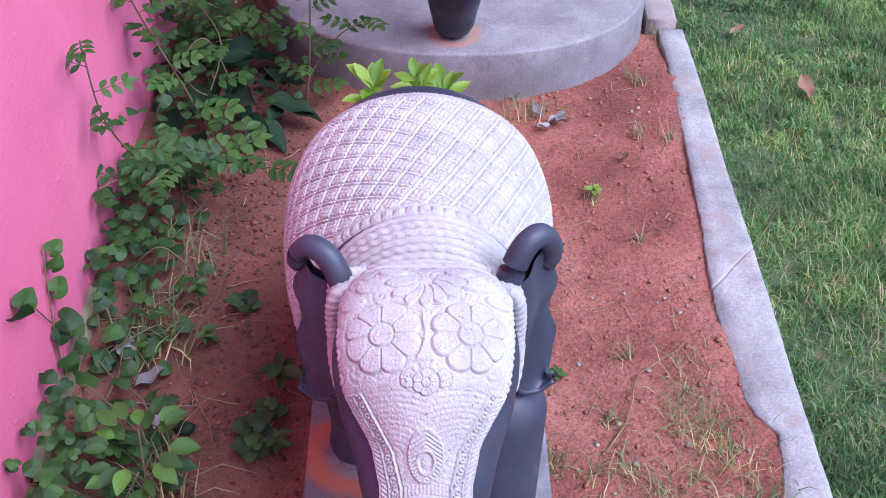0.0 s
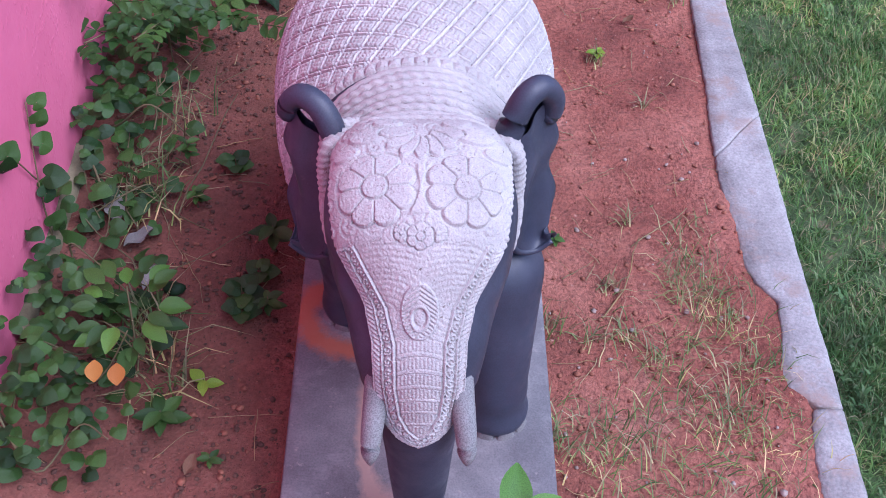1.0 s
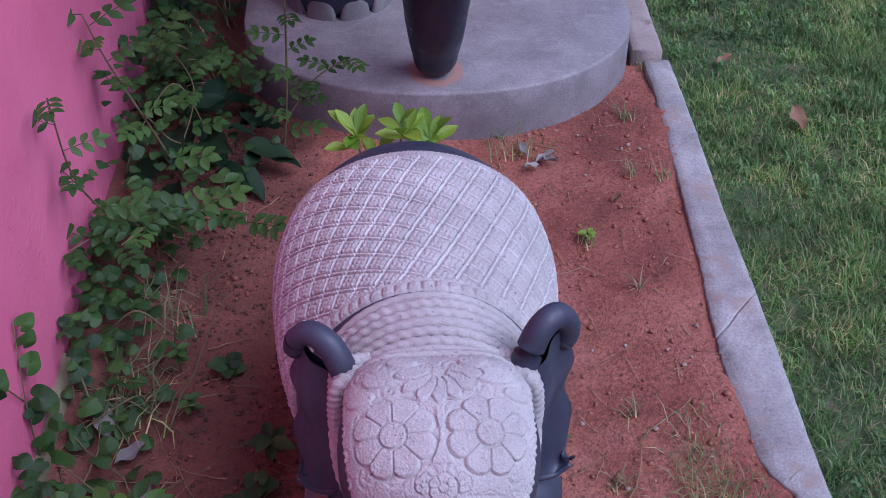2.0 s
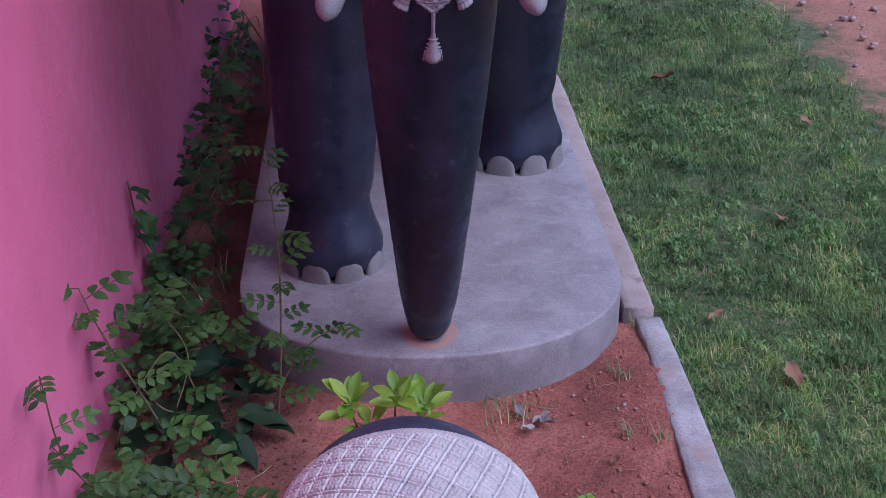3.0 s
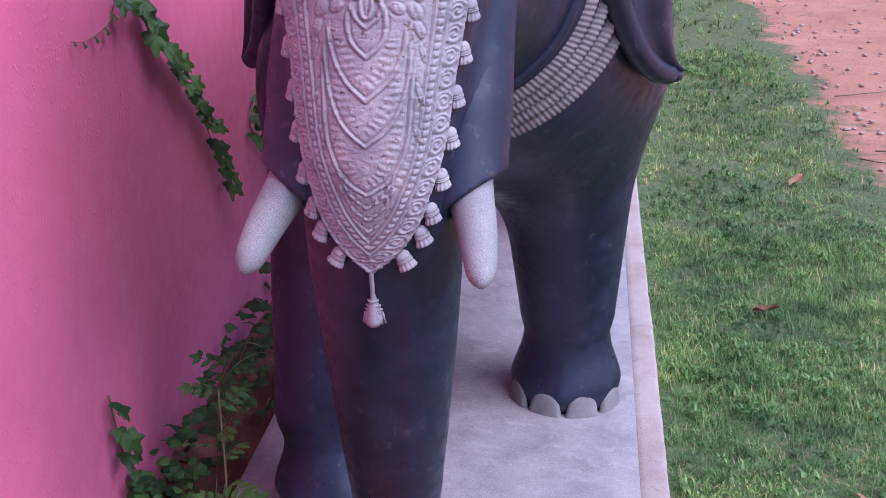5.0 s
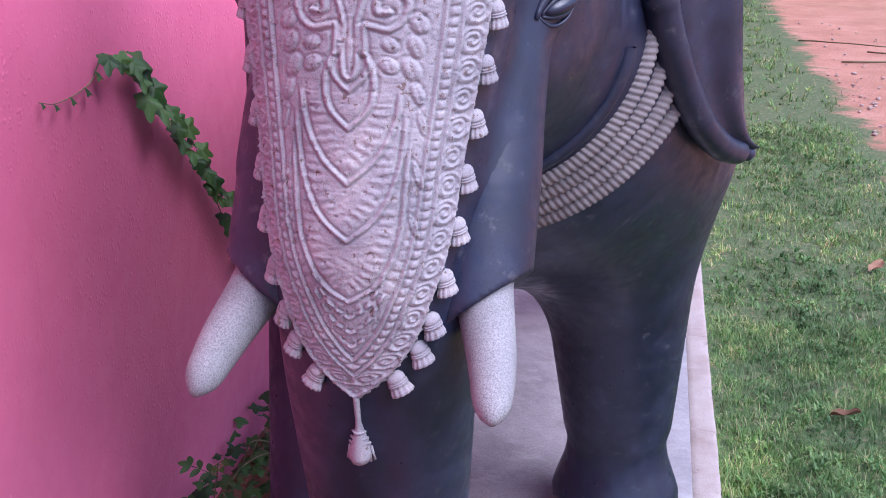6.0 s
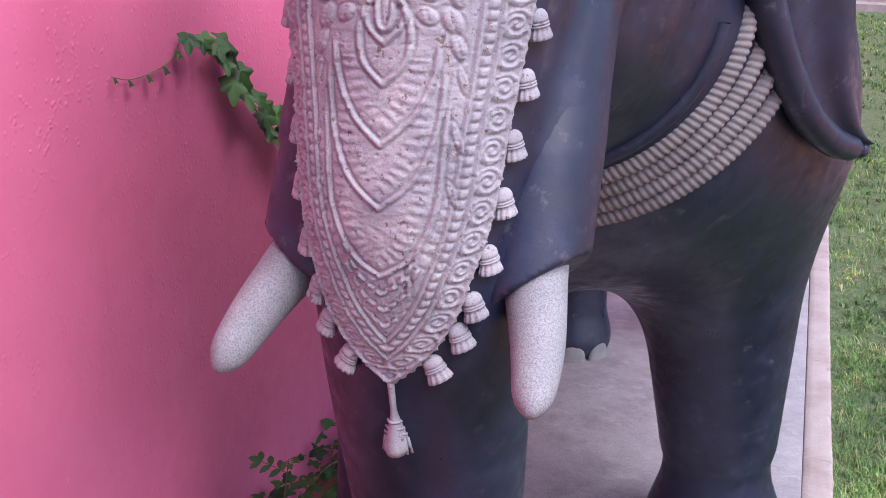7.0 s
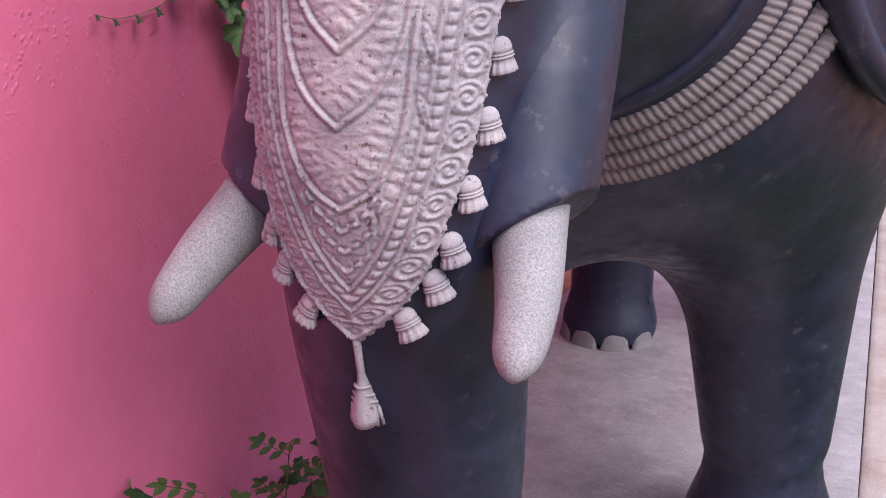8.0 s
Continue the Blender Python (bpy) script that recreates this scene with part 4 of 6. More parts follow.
    for i in range(1, 400):
        run += math.hypot(marks[i] - marks[i - 1], widths[i] - widths[i - 1])
        if run >= due:
            due += next(steps_, 0.064)
            for sgn in (-1, 1):
                spot, out = on_face(sgn * (widths[i] + 0.009), marks[i] - 0.006, 0.004)
                hang_tassel(bag, spot, out, 0.0245, 1, sgn * (0.30 + 0.35 * max(0.0, 1.22 - marks[i]) / 0.2))
    spine = []
    for zz in np.linspace(1.066, 0.966, 14):
        spot, out = on_face(0.0, zz, 0.004)
        spine.append(spot)
    q = np.linspace(0, 1, 14)
    add_tube(bag, spine, np.interp(q, [0, 0.45, 0.55, 0.7, 0.93, 1.0], [0.0055, 0.0050, 0.0075, 0.0125, 0.0205, 0.0195]), 1, 16, 0.75)
    for zz, r in ((1.008, 0.0085), (0.998, 0.0115), (0.990, 0.0140)):
        spot, out = on_face(0.0, zz, 0.010)
        add_tube(bag, [spot + np.array([dx, 0.009 * (dx / r) ** 2 - 0.003, 0]) for dx in np.linspace(-r, r, 9)], 0.0020, 1, 6)
    for f in np.linspace(-1, 1, 9):
        add_tube(bag, [on_face(f * 0.0145, 0.984, 0.014 - 0.009 * f * f)[0], on_face(f * 0.0195, 0.962, 0.017 - 0.010 * f * f)[0]], 0.0022, 1, 6)

    # The rope collar round the chest.
    for k, rad in enumerate((0.296, 0.327, 0.355, 0.384, 0.412)):
        phi = np.radians(np.linspace(-196, 8 - 7 * k, 900))
        line = np.stack([0.14 + rad * np.cos(phi), 0 * phi + 2.0, 1.465 + 0.92 * rad * np.sin(phi)], -1)
        hit = meet(body, line.astype(np.float32), np.broadcast_to(np.array([0, 1, 0], np.float32), line.shape), 2.0, 90)
        if k == 0:
            hit[60:-60, 1] = np.convolve(hit[:, 1], np.ones(121) / 121, 'valid')
            rope(bag, hit[60:-60:6] + np.array([0, 0.004, 0]), 0.0135, 0.02, 0, 12, 0.0)
            continue
        hit[:, 1] += 0.008
        rope(bag, hit, 0.0176, 0.0115, 4, 14, 0.18)

    # The blanket over the back.
    ys, th = np.arange(3.62, 5.16, 0.006), np.radians(np.arange(-118, 118.1, 0.7))
    T, Y = np.meshgrid(th, ys)
    a = T * 0.46
    h = 0.007 + lattice(a, Y, 0.085, 0.004)
    rim_ = np.minimum(np.minimum(Y - 3.62, 5.16 - Y), (np.radians(118) - np.abs(T)) * 0.46)
    h = np.where(rim_ < 0.05, 0.010 + 0.003 * np.cos(rim_ * 2 * np.pi / 0.016), h) + pitted(h.shape, 0.0007, 62)
    h = np.where(rim_ < 0.006, -0.01, h)
    way = np.stack([-np.sin(T), 0 * T, -np.cos(T)], -1)
    start = np.stack([0.18 + 1.2 * np.sin(T), Y, 1.28 + 1.2 * np.cos(T)], -1)
    dress(bag, body, start.astype(np.float32), way.astype(np.float32), 1.4, h, np.ones(h.shape, bool), 1)
    statue = new("elephant_statue", bag.mesh("elephant_statue", [DARK_STONE, WORN_STONE, TUSK_STONE, NAIL_STONE, ROPE_STONE]))
    tagged(statue, "large dark granite elephant statue with pale carved face cloth", "statue", group="elephant statues")


def lattice(a, b, p, deep):
    """Crossing double lines, as of a quilted blanket, with a carved knot in each field."""
    u, v = ((a + b) / p) % 1, ((a - b) / p) % 1
    out = np.zeros(np.broadcast(a, b).shape)
    for w in (u, v):
        d = np.minimum(w, 1 - w) * p
        out -= deep * bump(d, p * 0.075)
        out += deep * 0.45 * bump(d - p * 0.135, p * 0.055)
    rr = np.hypot(u - 0.5, v - 0.5)
    aa = np.arctan2(v - 0.5, u - 0.5)
    out += deep * 0.7 * bump(rr - 0.20, 0.09) * (0.6 + 0.4 * np.cos(4 * aa)) + deep * 0.5 * bump(rr, 0.08)
    return out


def quilt(a, b, p, deep, turn):
    """A blanket cut by pairs of fine grooves in two directions, with a carved knot in each field."""
    cs, sn = math.cos(radians(turn)), math.sin(radians(turn))
    u, v = ((cs * b - sn * a) / p) % 1, ((cs * a + sn * b) / p) % 1
    out = np.zeros(np.broadcast(a, b).shape)
    ridge = out > 0
    for w in (u, v):
        d = np.minimum(w, 1 - w) * p
        out += deep * 0.30 * bump(d, 0.0016) - deep * bump(d - 0.0034, 0.0018)
        ridge = ridge | (d < 0.0017)
    x, y = u - 0.5, v - 0.5
    rr, aa = np.hypot(x, y), np.arctan2(y, x)
    knot = bump(rr - 0.20, 0.07) * (0.55 + 0.45 * np.cos(4 * aa)) + bump(rr, 0.09)
    for kx, ky in ((0.24, 0.24), (-0.24, 0.24), (0.24, -0.24), (-0.24, -0.24)):
        knot = np.maximum(knot, bump(np.hypot(x - kx, y - ky), 0.085))
    return out + deep * 0.55 * knot, ridge


def petals(x, y, r, count):
    """A flower with a round eye."""
    rho, a = np.hypot(x, y), np.arctan2(y, x)
    w = (a * count / (2 * np.pi)) % 1 - 0.5
    length = r * (0.76 + 0.24 * np.sqrt(np.clip(1 - (2 * w) ** 2, 0, 1)))
    gap = (0.5 - np.abs(w)) * 2 * np.pi / count * rho
    out = 0.0036 * np.clip((length - rho) / (0.07 * r), 0, 1) * np.clip(gap / (0.03 * r), 0, 1) - 0.0008 * np.clip(1 - np.abs(w) * 2, 0, 1)
    out = np.where(rho < length, out, -0.0016 * bump((rho - length) / r, 0.06))
    out = np.where(rho < 0.29 * r, 0.0040, out)
    out = np.where(np.abs(rho - 0.31 * r) < 0.03 * r, 0.0004, out)
    return out, rho < r * 1.04


def small_elephant():
    """The smaller statue with a quilted blanket, a carved brow and curled ears."""
    c, floor = 0.070, 0.088
    torso = [(ball((0.055, 1.435, 0.418), (0.211, 0.35, 0.188)), 0.05), (ball((0.058, 1.53, 0.395), (0.205, 0.22, 0.19)), 0.06),
             (bar((0.06, 1.33, 0.445), (c, 1.10, 0.535), 0.165, 0.128), 0.05)]
    head = [(brick((c, 1.015, 0.562), (0.114, 0.088, 0.130), 0.070, 8.0), 0.03), (brick((c, 0.972, 0.596), (0.106, 0.064, 0.068), 0.056, 42.0), 0.03),
            (bar((c, 0.965, 0.585), (c, 0.882, 0.500), 0.094, 0.064), 0.035)]
    trunk = [((0.955, 0.575), 0.080), ((0.880, 0.500), 0.066), ((0.850, 0.42), 0.056), ((0.842, 0.33), 0.046), ((0.845, 0.22), 0.038), ((0.852, 0.12), 0.028)]
    head += sweep(c, trunk, 0.04)
    for s in (-1, 1):
        head += [(bar((c + s * 0.060, 0.95, 0.54), (c + s * 0.048, 0.850, 0.462), 0.044, 0.021), 0.025), (ball((c + s * 0.084, 0.918, 0.560), (0.014, 0.026, 0.020), 40.0), 0.014)]
    legs = []
    for x, y, lean in ((0.186, 1.06, 0.06), (-0.045, 1.275, -0.02), (0.175, 1.66, 0.03), (-0.05, 1.74, -0.04)):
        legs += [(bar((x * 0.9 + 0.006, y + lean, 0.36), (x, y, 0.17), 0.075, 0.047), 0.03), (bar((x, y, 0.15), (x, y, 0.115), 0.046, 0.053), 0.012)]
    body, face = union(torso), union(head)
    whole = union(torso + head + legs, floor)
    bag = Bag()
    pts, faces = skin(whole, (-0.2, 0.76, 0.075), (0.33, 1.90, 0.74), 0.0062, 3)
    bag.add(pts, faces, 0)
    for x, y, _ in ((0.186, 1.06, 0), (-0.045, 1.275, 0), (0.175, 1.66, 0), (-0.05, 1.74, 0)):
        toes(bag, x, y, 0.0525, floor, 0.030, 3)
    for s in (-1, 1):
        path = smooth_path([(c + s * 0.045, 0.860, 0.50), (c + s * 0.052, 0.820, 0.455), (c + s * 0.058, 0.788, 0.415), (c + s * 0.060, 0.772, 0.380)], 20)
        q = np.linspace(0, 1, 20)
        radii = 0.0185 - 0.008 * q
        radii[-3:] *= np.array([0.85, 0.6, 0.25])
        add_tube(bag, path, radii, 2, 16)

    # Ears: a thick curl at the top, and a flap with a wavy edge and a turned-up tip below.
    for curl_, rim_, outer in (
            ([(0.140, 1.070, 0.535), (0.160, 1.082, 0.585), (0.177, 1.093, 0.635), (0.196, 1.108, 0.680), (0.218, 1.124, 0.690), (0.235, 1.134, 0.668), (0.236, 1.137, 0.642), (0.226, 1.134, 0.632)],
             [(0.178, 1.085, 0.630), (0.187, 1.075, 0.560), (0.189, 1.070, 0.500), (0.198, 1.076, 0.448), (0.226, 1.088, 0.432), (0.250, 1.094, 0.446)],
             [(0.226, 1.130, 0.664), (0.247, 1.142, 0.600), (0.238, 1.142, 0.550), (0.251, 1.140, 0.505), (0.243, 1.125, 0.462), (0.248, 1.100, 0.446)]),
            ([(0.000, 1.070, 0.530), (-0.020, 1.082, 0.578), (-0.037, 1.093, 0.625), (-0.056, 1.108, 0.664), (-0.080, 1.124, 0.672), (-0.099, 1.134, 0.652), (-0.103, 1.137, 0.628)],
             [(-0.040, 1.085, 0.615), (-0.048, 1.075, 0.545), (-0.052, 1.070, 0.488), (-0.062, 1.078, 0.432), (-0.088, 1.088, 0.420), (-0.112, 1.094, 0.436)],
             [(-0.090, 1.130, 0.648), (-0.110, 1.142, 0.590), (-0.101, 1.142, 0.535), (-0.113, 1.140, 0.490), (-0.106, 1.125, 0.450), (-0.110, 1.100, 0.436)])):
        q = np.linspace(0, 1, 40)
        add_tube(bag, smooth_path(curl_, 40), (0.0200 - 0.0060 * q) * np.where(q > 0.96, 0.75, 1.0), 0, 16)
        ear_sheet(bag, rim_, outer, 0.014, 0, 0.007)
        add_tube(bag, smooth_path(rim_, 40), 0.0080 - 0.0045 * q, 0, 10)

    # The blanket.
    ys, th = np.arange(1.235, 1.60, 0.0010), np.radians(np.arange(-116, 116.1, 0.28))
    T, Y = np.meshgrid(th, ys)
    a = T * 0.205
    h, lines = quilt(a, Y, 0.0330, 0.0032, 65.0)
    h = h + 0.0042
    to_edge = np.minimum(1.60 - Y, (np.radians(116) - np.abs(T)) * 0.205)
    h = np.where(to_edge < 0.020, 0.0045 + 0.0016 * np.abs(np.sin((a + Y) * 2 * np.pi / 0.016)), h)
    front = Y - 1.235
    beads = 0.0042 * bump(front - 0.012, 0.010) * bump(np.abs(((a / 0.017) % 1) - 0.5) * 2, 0.9)
    h = np.where(front < 0.026, 0.0035 + beads, h)
    h = h + 0.0022 * bump(front - 0.027, 0.003) + pitted(h.shape, 0.0009, 63) - 0.0020 * np.clip((pitted(h.shape, 1.0, 69) - 0.75) / 0.3, 0, 1)
    h = np.where((to_edge < 0.002) | (front < 0.002), -0.005, h)
    way = np.stack([-np.sin(T), 0 * T, -np.cos(T)], -1)
    start = np.stack([0.058 + 0.6 * np.sin(T), Y, 0.42 + 0.6 * np.cos(T)], -1)
    dress(bag, body, start.astype(np.float32), way.astype(np.float32), 0.8, h, np.ones(h.shape, bool), np.where(lines & (to_edge > 0.02) & (front > 0.03), 4, 1))

    # The rope bands on the neck.
    neck = union(torso + head)
    for k, (y0, r) in enumerate(((1.222, 0.0075), (1.200, 0.0095), (1.178, 0.0095), (1.156, 0.0095), (1.134, 0.0085), (1.112, 0.0085), (1.092, 0.0080), (1.076, 0.0075))):
        phi = np.radians(np.linspace(-112, 112, 260))
        line = np.stack([c + 0.5 * np.sin(phi), y0 - 0.012 * np.abs(phi) ** 2, 0.50 + 0.5 * np.cos(phi)], -1)
        w = np.stack([-np.sin(phi), 0 * phi, -np.cos(phi)], -1)
        hit = meet(neck, line.astype(np.float32), w.astype(np.float32), 0.6)
        rope(bag, hit, r, 0.017, 1, 12, 0.26 if k % 3 else 0.12)

    for s in (-1, 1):
        for k in range(3):
            side_band = smooth_path([(c + s * 0.078, 1.084 + 0.014 * k, 0.636), (c + s * 0.113, 1.072 + 0.014 * k, 0.635), (c + s * 0.121, 1.066 + 0.014 * k, 0.600), (c + s * 0.1175, 1.060 + 0.014 * k, 0.555), (c + s * 0.102, 1.054 + 0.014 * k, 0.515)], 120)
            rope(bag, side_band, 0.0115 if k != 1 else 0.0095, 0.009, 1, 10, 0.22)

    # The carved brow and trunk cloth: rays come in from a line that bends over the forehead.
    n = 560
    spine_c = smooth_path([(c, 1.085, 0.52), (c, 1.03, 0.53), (c, 0.98, 0.525), (c, 0.915, 0.49), (c, 0.875, 0.45), (c, 0.850, 0.383)], n)
    tilt = np.interp(np.linspace(0, 1, n), [0, 0.25, 0.5, 0.75, 1.0], [88, 72, 50, 28, 8])
    out_y, out_z = -np.cos(np.radians(tilt)), np.sin(np.radians(tilt))
    mid = meet(face, (spine_c + 0.4 * np.stack([0 * out_y, out_y, out_z], -1)).astype(np.float32), np.stack([0 * out_y, -out_y, -out_z], -1).astype(np.float32), 0.6)
    run = np.concatenate([[0], np.cumsum(np.linalg.norm(np.diff(mid, axis=0), axis=1))])
    span = run[-1]
    reach = np.linalg.norm(mid - spine_c, axis=1)
    s = np.arange(-0.125, 0.1251, 0.00085)
    S, V = np.meshgrid(s, run)
    theta = S / reach[:, None]
    left = span - V
    half = np.interp(left, [0, 0.012, 0.030, 0.055, 0.10, 0.16, 0.205, 0.265, 0.295], [0.0, 0.025, 0.043, 0.054, 0.059, 0.060, 0.071, 0.102, 0.118])
    e = half - np.abs(S)
    h = np.full(S.shape, 0.0026)
    done = np.zeros(S.shape, bool)
    order = np.argsort(mid[:, 1])
    v_at = lambda yy: float(np.interp(yy, mid[order, 1], run[order]))
    for fx in (-0.0525, 0.0525):
        f, inside = petals(S - fx, V - v_at(0.945), 0.049, 8)
        h, done = np.where(inside, 0.0026 + f, h), done | inside
    # A lotus over the two flowers: a fan of petals, with a vase-shaped stem below it.
    top = v_at(1.030)
    for k in range(-3, 4):
        ang = radians(27 * k)
        px, pv = S - 0.030 * math.sin(ang), V - top - 0.030 * math.cos(ang)
        u, w = px * math.cos(ang) - pv * math.sin(ang), px * math.sin(ang) + pv * math.cos(ang)
        leaf = np.hypot(u / 0.0095, w / 0.021)
        inside = (leaf < 1) & ~done
        h, done = np.where(inside, 0.0026 + 0.0042 * np.clip((1 - leaf) / 0.16, 0, 1), h), done | inside
    for fx, fy, r in ((-0.062, 1.022, 0.017), (0.062, 1.022, 0.017), (-0.040, 1.045, 0.013), (0.040, 1.045, 0.013), (-0.088, 1.000, 0.014), (0.088, 1.000, 0.014)):
        leaf = np.hypot((S - fx) / (r * 1.4), (V - v_at(fy)) / (r * 0.8))
        inside = (leaf < 1) & ~done
        h, done = np.where(inside, 0.0026 + 0.004 * np.clip((1 - leaf) / 0.2, 0, 1), h), done | inside
    down = (V - v_at(0.975)) / (v_at(0.915) - v_at(0.975))
    stem = (down > 0) & (down < 1) & (np.abs(S) < 0.004 + 0.007 * np.clip(down, 0, 1) ** 2) & ~done
    h, done = np.where(stem, 0.0052, h), done | stem
    for fx, fy, r in ((0.0, 0.895, 0.016), (-0.020, 0.898, 0.011), (0.020, 0.898, 0.011)):
        f, inside = petals(S - fx, V - v_at(fy), r, 6)
        h, done = np.where(inside & ~done, 0.0022 + 0.8 * f, h), done | inside
    low = left < 0.285
    # Edge bands: slanting ribs, a line, scroll beads, a line.
    band = 0.0026 * bump(e - 0.002, 0.0018) + 0.0030 * raised(e - 0.0155, 0.0016) + 0.0028 * raised(e - 0.0300, 0.0016)
    band += 0.0030 * np.abs(np.sin((left + 0.7 * e) * np.pi / 0.0065)) * ((e > 0.004) & (e < 0.0138))
    d = ((left / 0.0145) % 1 - 0.5) * 0.0145
    band += 0.0034 * curl(d, e - 0.0228, 0.0064, 1)
    h = np.where(low & ~done, h + band, h)
    core = low & (e > 0.0315) & ~done
    scale_ = ((left + S ** 2 * 9.0) / 0.021) % 1
    rays = np.abs(np.sin(S * 700))
    tongue = 0.0011 * bump(scale_ - 0.12, 0.14) + 0.0009 * rays * (scale_ > 0.3) * (scale_ < 0.95)
    h = np.where(core & (left < 0.165), h + tongue, h)
    eye = np.hypot(S / 0.0085, (V - v_at(0.848)) / 0.0135)
    plume = np.hypot(S / 0.021, (V - v_at(0.852)) / 0.036)
    feather = 0.0024 * np.abs(np.sin((np.abs(S) * 0.8 - V) * np.pi / 0.0058))
    h = np.where((plume < 1) & core, 0.0036 + feather * (plume < 0.9) + 0.002 * bump(plume - 0.95, 0.06), h)
    h = np.where(eye < 1.4, 0.003 + 0.0034 * bump(eye - 1.15, 0.25) + 0.0018 * bump(eye, 0.7), h)
    sweep_lines = 0.0007 * np.abs(np.sin((np.hypot(np.abs(S) - 0.045, (left - 0.20) * 1.3)) * np.pi / 0.0090))
    h = np.where(core & (left > 0.165) & (plume > 1), h + sweep_lines, h)
    plain = ~done & ~low
    h = np.where(plain, h + 0.0010 * bump(curl(((S / 0.034) % 1 - 0.5) * 0.034, ((V / 0.034) % 1 - 0.5) * 0.034, 0.015), 0.6), h)
    h = h + pitted(h.shape, 0.0006, 64)
    keep = e > -0.0005 + 0.0008 * np.cos(V * 2 * np.pi / 0.011)
    h = np.where(keep, h, -0.004)
    D = np.stack([np.sin(theta), np.cos(theta) * out_y[:, None], np.cos(theta) * out_z[:, None]], -1)
    start = spine_c[:, None] + 0.4 * D
    dress(bag, face, start.astype(np.float32), (-D).astype(np.float32), 0.55, h, keep, 1)
    statue = new("elephant_statue", bag.mesh("elephant_statue", [GREY_STONE, PALE_STONE, TUSK_STONE, NAIL_STONE, CHISELLED]))
    tagged(statue, "small grey granite elephant statue with a carved quilted blanket", "statue", group="elephant statues")


large_elephant()
small_elephant()


# ---- plants and small things ----
def blade_leaf(name, mat, wide, fat=0.5, fold=0.25, droop=0.25, rows=8, wave=0.0):
    """A leaf one unit long along +y, with a folded midrib. fat: where it is widest."""
    t = np.linspace(0, 1, rows)
    half = wide * np.sin(np.pi * np.clip(t, 0.015, 0.985) ** (math.log(0.5) / math.log(fat))) ** 0.8
    cols = np.array([-1, -0.5, 0, 0.5, 1.0])
    x = half[:, None] * cols
    z = fold * np.abs(x) - droop * (t ** 2)[:, None] + wave * np.sin(9 * t)[:, None] * np.abs(cols)
    bag = Bag()
    bag.add(np.stack([x, t[:, None] + 0 * x, z], -1), net(rows, 5))
    return bag.mesh(name, [mat])


def lobed_leaf(name, mat, lobes=(1.0, 0.62, 0.5), wide=0.9, dome=0.18, heart=False):
    """An ivy-like or heart-shaped leaf, its stalk end at the origin, its tip at y = 1."""
    a = np.linspace(-np.pi, np.pi, 33)
    b = np.abs(a)
    if heart:
        r = 0.50 * (1 + 0.20 * np.cos(b) ** 3) * (1 - 0.55 * np.exp(-((b - np.pi) / 0.33) ** 2)) + 0.10 * np.exp(-(b / 0.25) ** 2)
    else:
        r = 0.34 + 0.34 * lobes[0] * np.exp(-(b / 0.36) ** 2) + 0.30 * lobes[1] * np.exp(-((b - 1.05) / 0.30) ** 2) + 0.22 * lobes[2] * np.exp(-((b - 2.05) / 0.34) ** 2)
        r *= 1 - 0.40 * np.exp(-((b - np.pi) / 0.3) ** 2)
    rings = []
    for f in (0.03, 0.5, 1.0):
        x, y = wide * f * r * np.sin(a), 0.36 + f * r * np.cos(a)
        rings.append(np.stack([x, y, 0.10 * np.abs(x) - dome * f * f * (0.6 + 0.4 * np.cos(3 * a))], -1))
    bag = Bag()
    bag.add(np.stack(rings), net(3, 33)[:, ::-1])
    return bag.mesh(name, [mat])


def pinnate_leaf(name, mat, pairs=3, wide=0.13):
    """A compound leaf: a thin stalk with pairs of leaflets and one at the end."""
    bag = Bag()
    add_tube(bag, [(0, 0, 0), (0, 0.5, 0.03), (0, 0.8, 0)], 0.010, 0, 5)
    t = np.linspace(0, 1, 6)
    half = wide * np.sin(np.pi * np.clip(t, 0.02, 0.98)) ** 0.8
    cols = np.array([-1, 0, 1.0])
    for i in range(pairs * 2 + 1):
        if i == pairs * 2:
            base, ang, size = np.array([0, 0.72, 0.0]), 0.0, 0.36
        else:
            side = 1 if i % 2 else -1
            base, ang, size = np.array([0, 0.18 + 0.56 * (i // 2) / max(1, pairs - 1) * 0.95, 0.02]), side * 1.02, 0.33
        x = (half[:, None] * cols) * size / 0.36 * 1.0
        y = t[:, None] * size + 0 * x
        z = 0.3 * np.abs(x) - 0.10 * (t ** 2)[:, None] * size * 2
        xr, yr = x * math.cos(ang) + y * math.sin(ang), -x * math.sin(ang) + y * math.cos(ang)
        bag.add(np.stack([xr, yr, z], -1) + base, net(6, 3))
    return bag.mesh(name, [mat])


def aim(place, ahead, up, size):
    """The pose of a leaf: its foot, the way of its tip, the way of its face, its length."""
    y = Vector(ahead).normalized()
    z = Vector(up)
    z = (z - y * z.dot(y))
    z = z.normalized() if z.length > 1e-4 else y.orthogonal().normalized()
    x = y.cross(z)
    m = Matrix((x, y, z)).transposed().to_4x4()
    return Matrix.Translation(place) @ m @ Matrix.Diagonal((size, size, size, 1))


